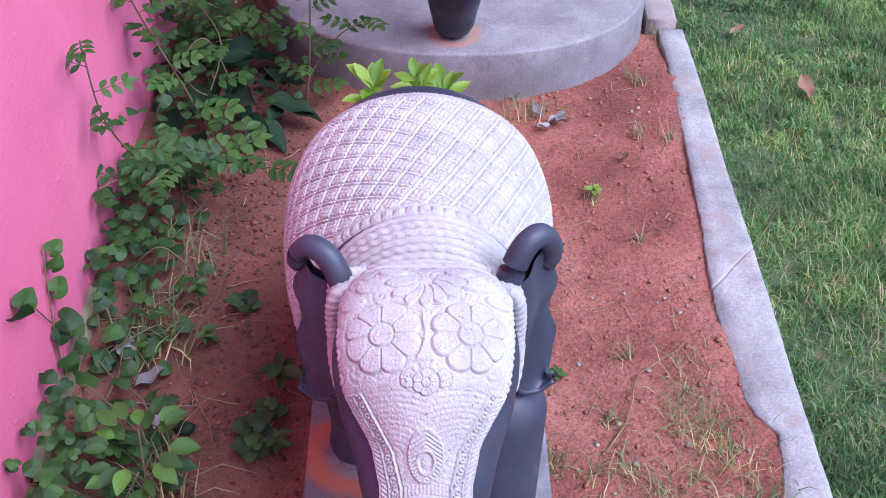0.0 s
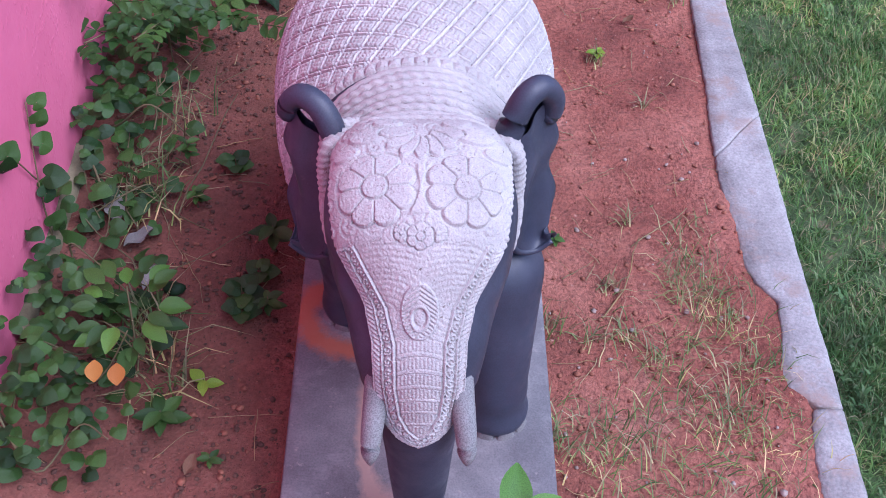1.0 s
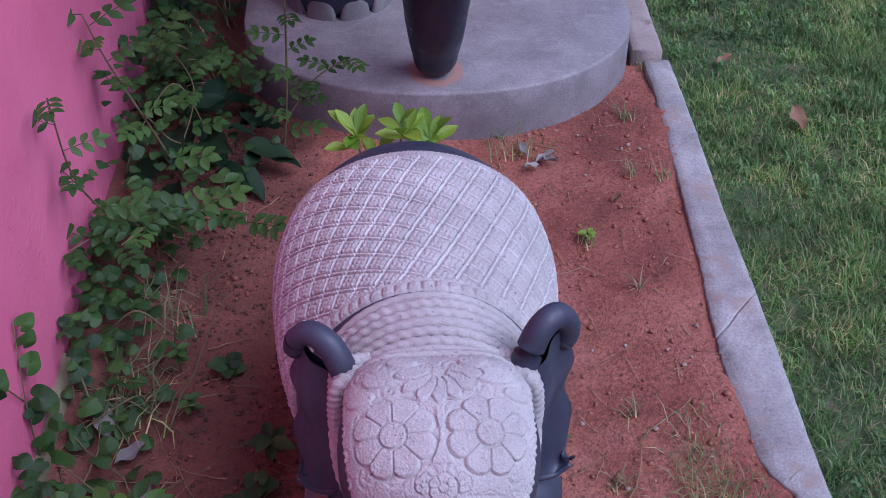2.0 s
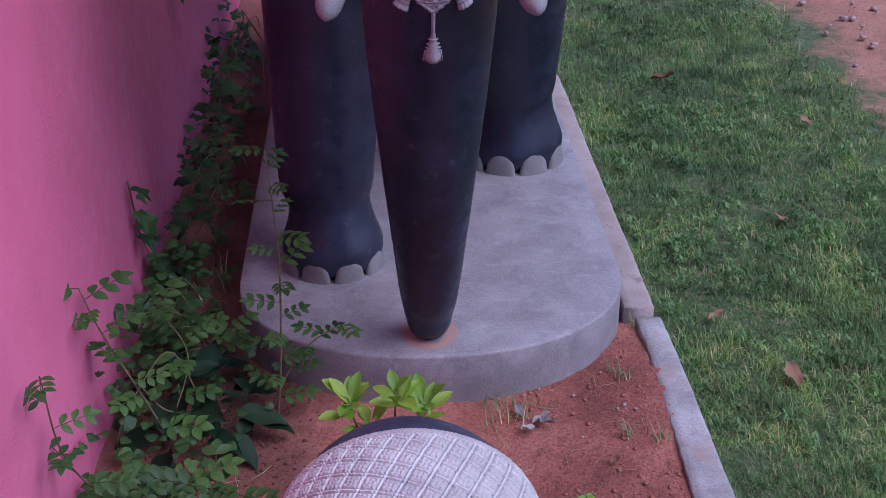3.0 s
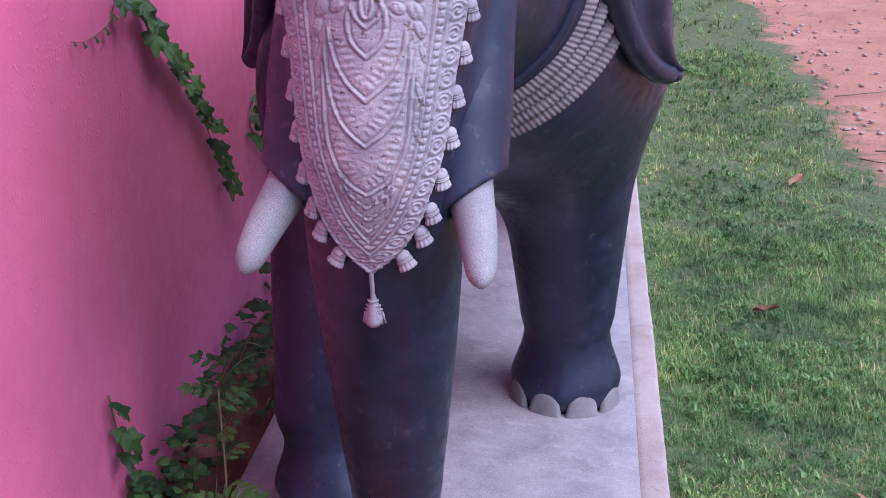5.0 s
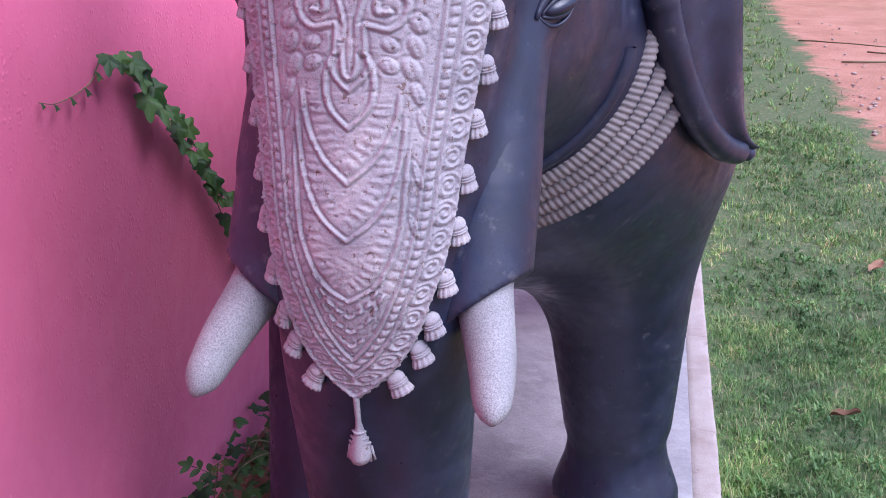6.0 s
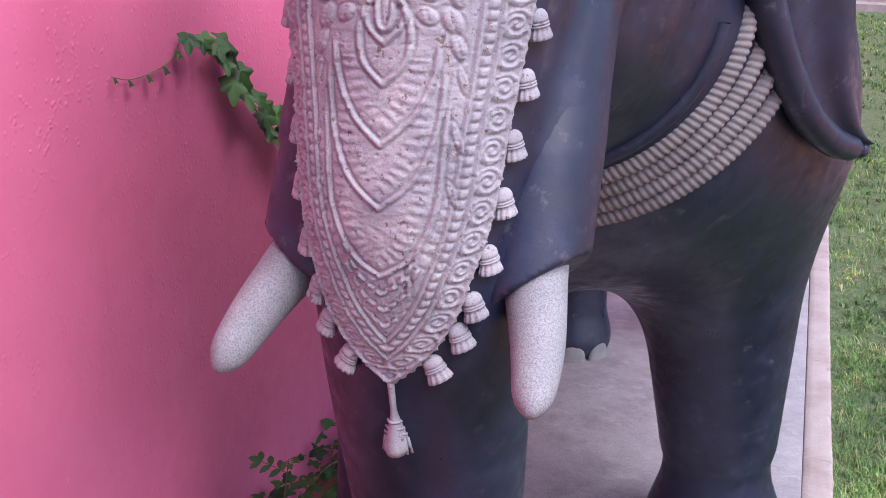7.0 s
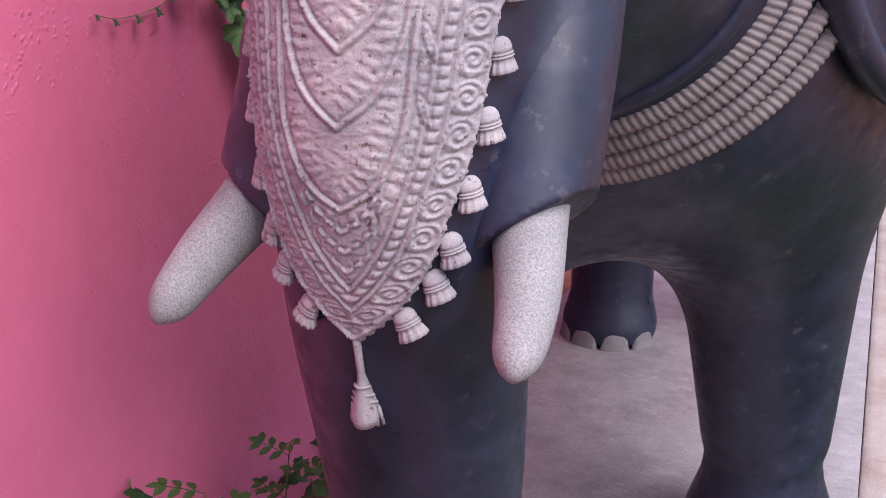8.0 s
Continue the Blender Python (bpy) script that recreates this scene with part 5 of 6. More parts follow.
def plant(name, place, stems, leaves, label, category="plant", group=""):
    """stems: (path, radius) or none; leaves: (mesh, place, ahead, up, size, name). Places are in the world."""
    thing = empty(name, place)
    shift = Matrix.Translation(-Vector(place))
    if stems:
        for path, r in stems:
            bag = Bag()
            pts = smooth_path(np.asarray(path, float) - np.asarray(place), max(6, len(path) * 5))
            add_tube(bag, pts, np.linspace(r, r * 0.5, len(pts)), 0, 6)
            part("stem", bag.mesh("stem", [BARK]), thing)
    for me, spot, ahead, up, size, kind in leaves:
        part(kind, me, thing, "", shift @ aim(spot, ahead, up, size))
    return tagged(thing, label, category, group)


HEART = lobed_leaf("heart_leaf", IVY, heart=True, wide=1.0)
LOBED = lobed_leaf("ivy_leaf", IVY)
OVAL = blade_leaf("oval_leaf", SHRUB, 0.27, 0.45, 0.3, 0.2)
SPOON = blade_leaf("spoon_leaf", FRESH, 0.20, 0.62, 0.35, 0.15)
PALE_OVAL = blade_leaf("pale_oval_leaf", FRESH, 0.30, 0.45, 0.25, 0.25)
BROAD = blade_leaf("broad_leaf", GLOSSY, 0.30, 0.42, 0.35, 0.35, 9, 0.05)
TURNED = blade_leaf("turned_leaf", ORANGE, 0.40, 0.5, 0.15, 0.1)
PINNATE = pinnate_leaf("compound_leaf", SHRUB, 3, 0.095)
PINNATE_WIDE = pinnate_leaf("compound_leaf", SHRUB, 3, 0.115)
SPRIG = blade_leaf("green_leaf", SPRIG_GREEN, 0.30, 0.45, 0.35, 0.25)
DEAD = blade_leaf("dead_leaf", DRY, 0.30, 0.5, 0.55, -0.25, 9, 0.08)
ASHEN = blade_leaf("withered_leaf", GREY_DRY, 0.28, 0.5, 0.7, -0.3, 9, 0.1)
rng = np.random.default_rng(11)


def spread(up_bias=0.4):
    v = rng.normal(size=3)
    v[2] = abs(v[2]) * 0.5 + up_bias
    return v / np.linalg.norm(v)


# The light green shrub between the two statues.
def bright_shrub():
    leaves, stems = [], []
    for top, n in (((-0.055, 2.13, 0.268), 12), ((0.045, 2.115, 0.292), 12), ((0.10, 2.12, 0.262), 12), ((-0.01, 2.16, 0.19), 7)):
        stems.append(([(0.03, 2.14, 0.0), (0.03 * 0.5 + top[0] * 0.5, 2.14, 0.12), top], 0.004))
        for i in range(n):
            a = i * 2.4 + rng.uniform(-0.3, 0.3)
            lift = 1.6 if i < 4 else rng.uniform(0.25, 0.95)
            d = np.array([math.cos(a), math.sin(a), lift])
            leaves.append((SPOON, np.asarray(top) + rng.normal(size=3) * 0.008 - np.array([0, 0, 0.012 * (i % 3)]), d, np.array([-d[0] * 0.5, -d[1] * 0.5 - 0.3, 1.0]), rng.uniform(0.052, 0.082), "leaf"))
    plant("shrub", (0.03, 2.14, 0.0), stems, leaves, "young shrub with bright yellow-green spoon-shaped leaves", "shrub")


def climber(name, path, r, n, mesh, size, label, side=(0, -0.4, 0.3), start=0.1, branches=()):
    line = smooth_path(path, 60)
    leaves = []
    for i in range(n):
        t = start + (1 - start) * i / max(1, n - 1)
        p = line[min(59, int(t * 59))]
        a = 2.2 * i + rng.uniform(-0.4, 0.4)
        d = np.array([math.cos(a), math.sin(a) * 0.8, 0.15]) + np.asarray(side) * 0.6
        leaves.append((mesh, p, d, np.array([0, -0.25, 1.0]) + rng.normal(size=3) * 0.2, size * rng.uniform(0.75, 1.2), "leaf"))
    stems = [(path, r)]
    for b in branches:
        stems.append((b, r * 0.7))
        l2 = smooth_path(b, 30)
        for i in range(6):
            a = 2.3 * i
            leaves.append((mesh, l2[6 + i * 4 if i < 5 else 29], np.array([math.cos(a), math.sin(a), 0.2]), (0, -0.2, 1), size * rng.uniform(0.7, 1.0), "leaf"))
    plant(name, path[0], stems, leaves, label, "climbing plant")


bright_shrub()
climber("climber", [(-0.235, 2.43, 0.0), (-0.215, 2.455, 0.2), (-0.205, 2.47, 0.45), (-0.22, 2.50, 0.68)], 0.0035, 17, PINNATE, 0.085,
        "slender climber with small compound leaves beside the large base", (0, -0.2, 0.1), 0.12, [[(-0.225, 2.44, 0.10), (-0.15, 2.46, 0.20), (-0.075, 2.47, 0.245)]])
climber("climber", [(-0.44, 2.30, 0.0), (-0.50, 2.27, 0.2), (-0.56, 2.25, 0.38), (-0.59, 2.24, 0.50)], 0.003, 11, PINNATE_WIDE, 0.10,
        "leafy climber leaning on the pink wall", (0.3, -0.4, 0.1), 0.2, [[(-0.46, 2.29, 0.1), (-0.42, 2.40, 0.22), (-0.50, 2.50, 0.30)]])
climber("climber", [(-0.48, 2.12, 0.0), (-0.53, 2.00, 0.15), (-0.57, 1.90, 0.34), (-0.575, 1.87, 0.54)], 0.003, 9, PINNATE, 0.085,
        "thin climber rising against the pink wall", (0.3, -0.3, 0.0), 0.2)
climber("low_bush", [(-0.50, 2.10, 0.0), (-0.46, 2.04, 0.14), (-0.38, 1.99, 0.19), (-0.27, 1.96, 0.18)], 0.004, 15, PINNATE_WIDE, 0.095,
        "low spreading bush with compound green leaves", (0.1, -0.3, 0.2), 0.15, [[(-0.49, 2.08, 0.06), (-0.54, 1.96, 0.17), (-0.60, 1.86, 0.20)], [(-0.44, 2.03, 0.14), (-0.46, 1.93, 0.20), (-0.50, 1.86, 0.21)]])
climber("low_bush", [(-0.40, 2.70, 0.0), (-0.44, 2.68, 0.12), (-0.49, 2.63, 0.20), (-0.55, 2.56, 0.24)], 0.004, 12, PINNATE_WIDE, 0.10,
        "low green bush at the foot of the wall", (0.1, -0.3, 0.2), 0.15, [[(-0.41, 2.70, 0.06), (-0.36, 2.62, 0.15), (-0.33, 2.55, 0.18)]])


climber("climber", [(-0.46, 3.16, 0.0), (-0.43, 3.12, 0.25), (-0.385, 3.07, 0.47)], 0.0028, 9, PINNATE, 0.085,
        "thin sprig with compound leaves behind the large base", (-0.1, -0.3, 0.2), 0.35)


def dark_clump():
    leaves = []
    for i in range(44):
        a = i * 2.4 + rng.uniform(-0.5, 0.5)
        far = (i / 44) ** 0.6
        p = np.array([-0.44 + 0.17 * math.cos(a) * far, 2.42 + 0.22 * math.sin(a) * far, 0.02 + 0.13 * (1 - far) + rng.uniform(0, 0.03)])
        d = np.array([math.cos(a) + rng.normal() * 0.4, math.sin(a) + rng.normal() * 0.4, rng.uniform(-0.4, 0.6)])
        leaves.append((BROAD, p, d, (d[0] * 0.3 + rng.normal() * 0.4, d[1] * 0.3 - 0.2 + rng.normal() * 0.4, 1.0), rng.uniform(0.055, 0.12), "leaf"))
    plant("broadleaf_plant", (-0.455, 2.42, 0.0), [([(-0.455, 2.42, 0.0), (-0.455, 2.42, 0.13)], 0.006)], leaves, "dark glossy broad-leaved plant in the shade of the wall")


dark_clump()


def creeping(place, y0, y1, x_far, n, mesh, size, lift, label):
    """Trailing stems with leaves, thickest at the wall."""
    leaves, stems = [], []
    for k in range(5):
        y = rng.uniform(y0, y1)
        run = [(-0.59, y, 0.02)]
        for j in range(4):
            run.append((min(x_far, run[-1][0] + rng.uniform(0.0, 0.08)), run[-1][1] + rng.uniform(-0.09, 0.09), rng.uniform(0.02, 0.02 + lift)))
        stems.append((run, 0.0025))
    for i in range(n):
        u = rng.beta(1.1, 2.4)
        x = -0.60 + (x_far + 0.60) * u
        y = rng.uniform(y0, y1)
        z = 0.025 + rng.uniform(0.0, 1.0) * lift * (1 - 0.75 * u) + 0.04 * max(0.0, (-0.38 - x) / 0.25)
        d = np.array([rng.normal() + 0.5, rng.normal() - 0.4, rng.uniform(-0.2, 0.3)])
        leaves.append((mesh, (x, y, z), d, (rng.normal() * 0.35 + 0.2, rng.normal() * 0.35 - 0.3, 1.0), size * rng.uniform(0.6, 1.25), "leaf"))
    plant("creeping_vine", place, stems, leaves, label, "vine", "vines at the wall")


creeping((-0.58, 1.10, 0.0), 0.95, 1.38, -0.36, 190, HEART, 0.029, 0.15, "creeping vine with heart-shaped leaves in a thick clump")
creeping((-0.58, 1.55, 0.0), 1.40, 1.72, -0.30, 44, HEART, 0.034, 0.07, "thin creeping vine over the red earth")
creeping((-0.58, 1.85, 0.0), 1.68, 2.06, -0.38, 100, HEART, 0.032, 0.12, "creeping vine with heart-shaped leaves at the wall's foot")
creeping((-0.58, 2.30, 0.0), 2.08, 2.62, -0.20, 170, HEART, 0.030, 0.22, "dense shaded undergrowth of small green leaves")
creeping((-0.58, 2.80, 0.0), 2.55, 3.15, -0.36, 150, HEART, 0.036, 0.16, "creeping vine between the wall and the large base")
creeping((-0.58, 3.50, 0.0), 3.15, 4.00, -0.40, 90, LOBED, 0.055, 0.20, "dense ivy along the foot of the pink wall")
creeping((-0.58, 4.40, 0.0), 4.00, 5.20, -0.40, 110, LOBED, 0.060, 0.24, "dense ivy along the foot of the pink wall")


def wall_ivy(path, n, size, label, tail=()):
    line = smooth_path(path, 80)
    leaves = []
    for i in range(n):
        p = line[int(79 * (i + 0.3) / n)].copy()
        p[0] = -0.600
        side = 1 if i % 2 else -1
        d = np.array([0.35 + rng.uniform(0, 0.25), side * rng.uniform(0.1, 0.7), -0.75 + rng.uniform(-0.2, 0.5)])
        leaves.append((LOBED, p + np.array([0.012, 0.012 * side, 0.008]), d, (1.0, -0.35 + rng.normal() * 0.3, 0.65), size * rng.uniform(0.75, 1.25), "leaf"))
    stems = [(path, 0.0028)]
    if len(tail):
        stems.append((tail, 0.0016))
        l2 = smooth_path(tail, 40)
        for i in range(5):
            leaves.append((LOBED, l2[8 * i + 6] + np.array([0.006, 0, 0]), (0.3, -0.5, -0.3), (1.0, -0.3, 0.4), 0.028 - 0.003 * i, "leaf"))
    plant("ivy", path[0], stems, leaves, label, "ivy", "vines at the wall")


wall_ivy([(-0.603, 3.10, 1.335), (-0.60, 3.21, 1.300), (-0.60, 3.29, 1.215), (-0.60, 3.39, 1.142), (-0.60, 3.49, 1.062), (-0.60, 3.59, 0.977), (-0.60, 3.68, 0.876), (-0.60, 3.78, 0.74), (-0.60, 3.88, 0.62)],
         36, 0.060, "trailing ivy hanging down the pink wall", [(-0.605, 3.10, 1.335), (-0.605, 3.05, 1.29), (-0.605, 2.98, 1.275), (-0.605, 2.90, 1.272), (-0.605, 2.84, 1.285)])
wall_ivy([(-0.603, 4.20, 0.86), (-0.60, 4.12, 0.76), (-0.60, 4.30, 0.66), (-0.60, 4.42, 0.53), (-0.60, 4.62, 0.42)], 14, 0.075, "short ivy strand on the pink wall")
wall_ivy([(-0.603, 2.855, 0.45), (-0.60, 2.87, 0.36), (-0.60, 2.90, 0.27), (-0.60, 2.985, 0.16)], 7, 0.060, "short ivy strand low on the pink wall")


def wall_creeper():
    leaves = []
    for y, z, s in ((1.521, 0.318, 0.034), (1.510, 0.285, 0.034), (1.497, 0.245, 0.042), (1.480, 0.199, 0.046), (1.475, 0.165, 0.042), (1.455, 0.165, 0.036), (1.451, 0.095, 0.040), (1.352, 0.341, 0.044), (1.330, 0.335, 0.046), (1.463, 0.045, 0.05), (1.375, 0.33, 0.03)):
        leaves.append((HEART, (-0.596, y, z), (0.45, rng.normal() * 0.5, 0.3 + rng.normal() * 0.3), (1.0, -0.6, 0.5), s, "leaf"))
    plant("creeping_vine", (-0.60, 1.46, 0.0), [([(-0.600, 1.46, 0.0), (-0.602, 1.47, 0.16), (-0.602, 1.52, 0.33)], 0.002), ([(-0.602, 1.47, 0.20), (-0.602, 1.40, 0.31), (-0.602, 1.33, 0.34)], 0.0016)],
          leaves, "small vine climbing the pink wall", "vine", "vines at the wall")


wall_creeper()


def orange_plant():
    leaves = []
    for i in range(26):
        a = i * 2.4
        p = np.array([-0.41 + 0.05 * math.cos(a), 1.23 + 0.06 * math.sin(a), 0.10 + 0.07 * rng.uniform(0, 1)])
        leaves.append((OVAL if i % 3 else SPRIG, p, (math.cos(a), math.sin(a), 0.15), (0, -0.3, 1.0), rng.uniform(0.036, 0.058), "leaf"))
    for x, y in ((-0.440, 1.112), (-0.404, 1.106)):
        leaves.append((TURNED, (x, y, 0.150), (0.1, -0.9, -0.25), (0.0, -0.6, 1.0), 0.036, "leaf"))
    stems = [([(-0.42, 1.21, 0.0), (-0.41, 1.22, 0.06), (-0.40 + 0.05 * math.cos(k), 1.23 + 0.05 * math.sin(k), 0.14)], 0.003) for k in range(0, 6, 2)]
    plant("leafy_weed", (-0.42, 1.21, 0.0), stems, leaves, "leafy weed with two leaves turned orange", "weed")


orange_plant()


def seedling(x, y, mesh, size, n, high, label):
    leaves = [(mesh, (x, y, high * (0.5 + 0.5 * i / n)), (math.cos(2.4 * i), math.sin(2.4 * i), 0.25), (0, -0.2, 1), size * rng.uniform(0.8, 1.15), "leaf") for i in range(n)]
    plant("seedling", (x, y, 0.0), [([(x, y, 0), (x, y, high)], 0.0016)], leaves, label, "weed", "weeds in the bed")


for x, y, mesh, size, n, high in ((-0.302, 1.705, HEART, 0.045, 4, 0.05), (-0.25, 1.36, HEART, 0.055, 4, 0.06), (-0.205, 1.49, OVAL, 0.065, 7, 0.09), (-0.395, 1.714, OVAL, 0.035, 9, 0.10), (-0.365, 1.60, OVAL, 0.035, 8, 0.07),
                                  (-0.20, 1.33, OVAL, 0.04, 8, 0.07), (-0.293, 1.168, PALE_OVAL, 0.045, 2, 0.04), (-0.264, 1.018, OVAL, 0.030, 5, 0.03), (-0.247, 1.323, HEART, 0.05, 4, 0.05), (-0.227, 1.421, HEART, 0.045, 3, 0.04),
                                  (-0.35, 1.09, OVAL, 0.06, 7, 0.06), (0.448, 2.08, PALE_OVAL, 0.030, 5, 0.045), (0.522, 1.613, OVAL, 0.020, 12, 0.014), (0.318, 1.514, OVAL, 0.03, 6, 0.03)):
    seedling(x, y, mesh, size * 0.72, n + 1, high * 0.8, "small green weed in the red earth")


def front_sprout():
    leaves = [(SPRIG, (0.183, 0.730, 0.325), (0.2, 0.75, 0.30), (0.3, -0.5, 1), 0.075, "leaf"), (SPRIG, (0.200, 0.722, 0.335), (0.55, 0.35, 0.1), (-0.2, -0.5, 1), 0.06, "leaf"),
              (SPRIG, (0.20, 0.72, 0.33), (-0.2, -0.9, 0.2), (0, 0.2, 1), 0.07, "leaf"), (SPRIG, (0.20, 0.71, 0.30), (0.8, -0.4, 0.2), (0, 0.2, 1), 0.07, "leaf"), (SPRIG, (0.20, 0.71, 0.28), (-0.8, 0.0, 0.3), (0, 0.2, 1), 0.06, "leaf")]
    plant("shrub", (0.20, 0.53, 0.0), [([(0.20, 0.53, 0.0), (0.20, 0.58, 0.15), (0.20, 0.73, 0.34)], 0.004)], leaves, "sprig with bright green leaves before the small elephant", "shrub")


front_sprout()


def fallen(x, y, mesh, size, turn, name, label):
    ob = new(name, mesh)
    ob.matrix_world = aim((x, y, 0.010 if x > 0.77 else 0.010 + float(soil_height(np.array([x]), np.array([y]))[0])), (math.cos(turn), math.sin(turn), 0.05), (0.1, 0.1, 1.0), size)
    tagged(ob, label, "leaf", "fallen leaves")


for x, y, size, turn in ((1.045, 2.48, 0.075, 1.7), (1.13, 4.62, 0.10, -0.3), (0.90, 2.80, 0.05, 0.4), (1.62, 4.1, 0.06, 2.0), (1.50, 6.2, 0.10, 0.8), (1.30, 3.35, 0.05, 2.8)):
    fallen(x, y, DEAD, size, turn, "dead_leaf", "curled brown dead leaf on the lawn")
for x, y, size, turn in ((0.367, 2.376, 0.05, 0.3), (0.352, 2.392, 0.045, 2.0), (0.385, 2.39, 0.05, -1.0), (0.375, 2.36, 0.04, 3.6), (-0.43, 1.375, 0.05, 1.2), (-0.50, 1.52, 0.07, 1.9), (-0.48, 1.47, 0.06, 0.4)):
    fallen(x, y, ASHEN, size, turn, "withered_leaf", "grey withered leaf on the red earth")
for x, y, size, turn in ((-0.30, 0.99, 0.035, 1.2), (-0.36, 1.33, 0.035, 0.8), (0.42, 1.39, 0.03, 2.0), (0.52, 2.2, 0.03, 0.5)):
    fallen(x, y, DEAD, size, turn, "dead_leaf", "small brown dead leaf on the red earth")


clod = Bag()
add_blob(clod, (0, 0, 0.006), (0.017, 0.014, 0.010), 0, None, 8, 0.5, np.random.default_rng(5))
charred = new("clod", clod.mesh("clod", [GLOSSY]))
charred.location = (-0.375, 1.385, 0.006)
tagged(charred, "small blackened clod on the red earth", "clod")


# ---- grass, straw, crumbs ----
def blades(x, y, z, length, width, lean, seed):
    """Grass blades, each five points: a bent strip."""
    r = np.random.default_rng(seed)
    n = len(x)
    a = r.uniform(0, 2 * np.pi, n)
    d = np.stack([np.cos(a), np.sin(a), 0 * a], -1)
    side = np.stack([-np.sin(a), np.cos(a), 0 * a], -1)
    base = np.stack([x, y, z], -1)
    up = np.array([0, 0, 1.0])
    lean = lean * r.uniform(0.4, 1.6, n)
    mid = base + (length * 0.5)[:, None] * (up * np.cos(lean * 0.5)[:, None] + d * np.sin(lean * 0.5)[:, None])
    tip = mid + (length * 0.5)[:, None] * (up * np.cos(lean)[:, None] + d * np.sin(lean)[:, None])
    w = (width * r.uniform(0.7, 1.3, n))[:, None] * side
    pts = np.stack([base - w, base + w, mid - w * 0.8, mid + w * 0.8, tip], 1)
    i = np.arange(n)[:, None] * 5
    return pts.reshape(-1, 3), i + np.array([[0, 1, 3, 2]]), i + np.array([[2, 3, 4]])


def add_blades(bag, *spec):
    pts, quads, tris = blades(*spec)
    start = bag.count
    bag.add(pts, quads)
    bag.faces.append(tris + start)
    bag.kinds.append(np.zeros(len(tris), int))


def lawn():
    bag = Bag()
    r = np.random.default_rng(71)
    for x0, x1, y0, y1, n, length, width in ((0.765, 1.45, 0.6, 3.0, 92000, 0.046, 0.0012), (1.45, 2.3, 0.0, 3.0, 16000, 0.042, 0.0014), (0.765, 2.3, -2.5, 0.6, 12000, 0.050, 0.0024), (0.745, 2.25, 3.0, 5.5, 110000, 0.048, 0.0013), (0.745, 2.35, 5.5, 9.5, 40000, 0.055, 0.0019),
                                             (-0.2, 2.4, 9.5, 19.5, 22000, 0.075, 0.004)):
        per = 12
        cx, cy = (np.repeat(v, per) for v in (r.uniform(x0, x1, n // per), r.uniform(y0, y1, n // per)))
        reach = np.repeat(r.uniform(0.006, 0.028, n // per), per)
        vigour = np.repeat(r.uniform(0.55, 1.45, n // per), per)
        x, y = cx + r.normal(size=len(cx)) * reach, cy + r.normal(size=len(cx)) * reach
        x, n = np.maximum(x, x0 + 0.004), len(cx)
        thin = 0.5 + 0.6 * wobble(x, y, 3.2, 72) + 0.35 * wobble(x, y, 16, 73)
        edge = (1.98 + 0.22 * wobble(y, y * 0, 2.2, 74) - x) / 0.35
        ok = (r.uniform(0, 1, n) < np.clip(0.30 + 1.0 * thin, 0.22, 1)) & (r.uniform(0, 1, n) < np.clip(edge, 0.0, 1))
        x, y, vigour = x[ok], y[ok], vigour[ok]
        tall = length * vigour * r.uniform(0.5, 1.25, len(x)) * (0.8 + 0.35 * wobble(x, y, 5, 75))
        add_blades(bag, x, y, np.full(len(x), -0.014), np.clip(tall, 0.012, None), np.full(len(x), width), np.full(len(x), 1.15), 76)
    tagged(new("lawn_grass", bag.mesh("lawn_grass", [GRASS])), "short green lawn grass with dry blades and bare spots", "grass", kind="stuff")


def lawn_weeds():
    """Low rosettes of short broad leaves, thick in some patches of the lawn and missing in others."""
    bag = Bag()
    r = np.random.default_rng(171)
    for x0, x1, y0, y1, n, length, width in ((0.79, 1.9, 0.5, 3.2, 1500, 0.020, 0.0032), (0.79, 2.1, 3.2, 6.0, 2200, 0.024, 0.0036), (0.8, 2.1, 6.0, 9.5, 1100, 0.032, 0.0050)):
        x, y = r.uniform(x0, x1, n), r.uniform(y0, y1, n)
        ok = r.uniform(0, 1, n) < np.clip(0.25 + 0.9 * wobble(x, y, 3.0, 172) + 0.5 * wobble(x, y, 9, 173), 0, 1) * np.clip((2.0 - x) / 0.3, 0, 1)
        x, y = np.repeat(x[ok], 9), np.repeat(y[ok], 9)
        x, y = x + r.normal(size=len(x)) * 0.007, y + r.normal(size=len(x)) * 0.007
        add_blades(bag, x, y, 0.004 + r.uniform(0, 0.02, len(x)), length * r.uniform(0.5, 1.3, len(x)), np.full(len(x), width), np.full(len(x), 1.35), 174)
    tagged(new("lawn_weeds", bag.mesh("lawn_weeds", [LUSH])), "low broad-leaved weeds growing in patches in the lawn", "weeds", kind="stuff")


def tuft(x, y, n, length, width, lean, reach, mat, label, seed):
    r = np.random.default_rng(seed)
    bag = Bag()
    add_blades(bag, r.normal(0, reach, n), r.normal(0, reach, n), np.full(n, -0.004), length * r.uniform(0.5, 1.3, n), np.full(n, width), np.full(n, lean), seed + 1)
    ob = new("grass_tuft", bag.mesh("grass_tuft", [mat]))
    ob.location = (x, y, 0.002 + float(soil_height(np.array([x]), np.array([y]))[0]))
    tagged(ob, label, "grass", "tufts in the bed", "stuff")


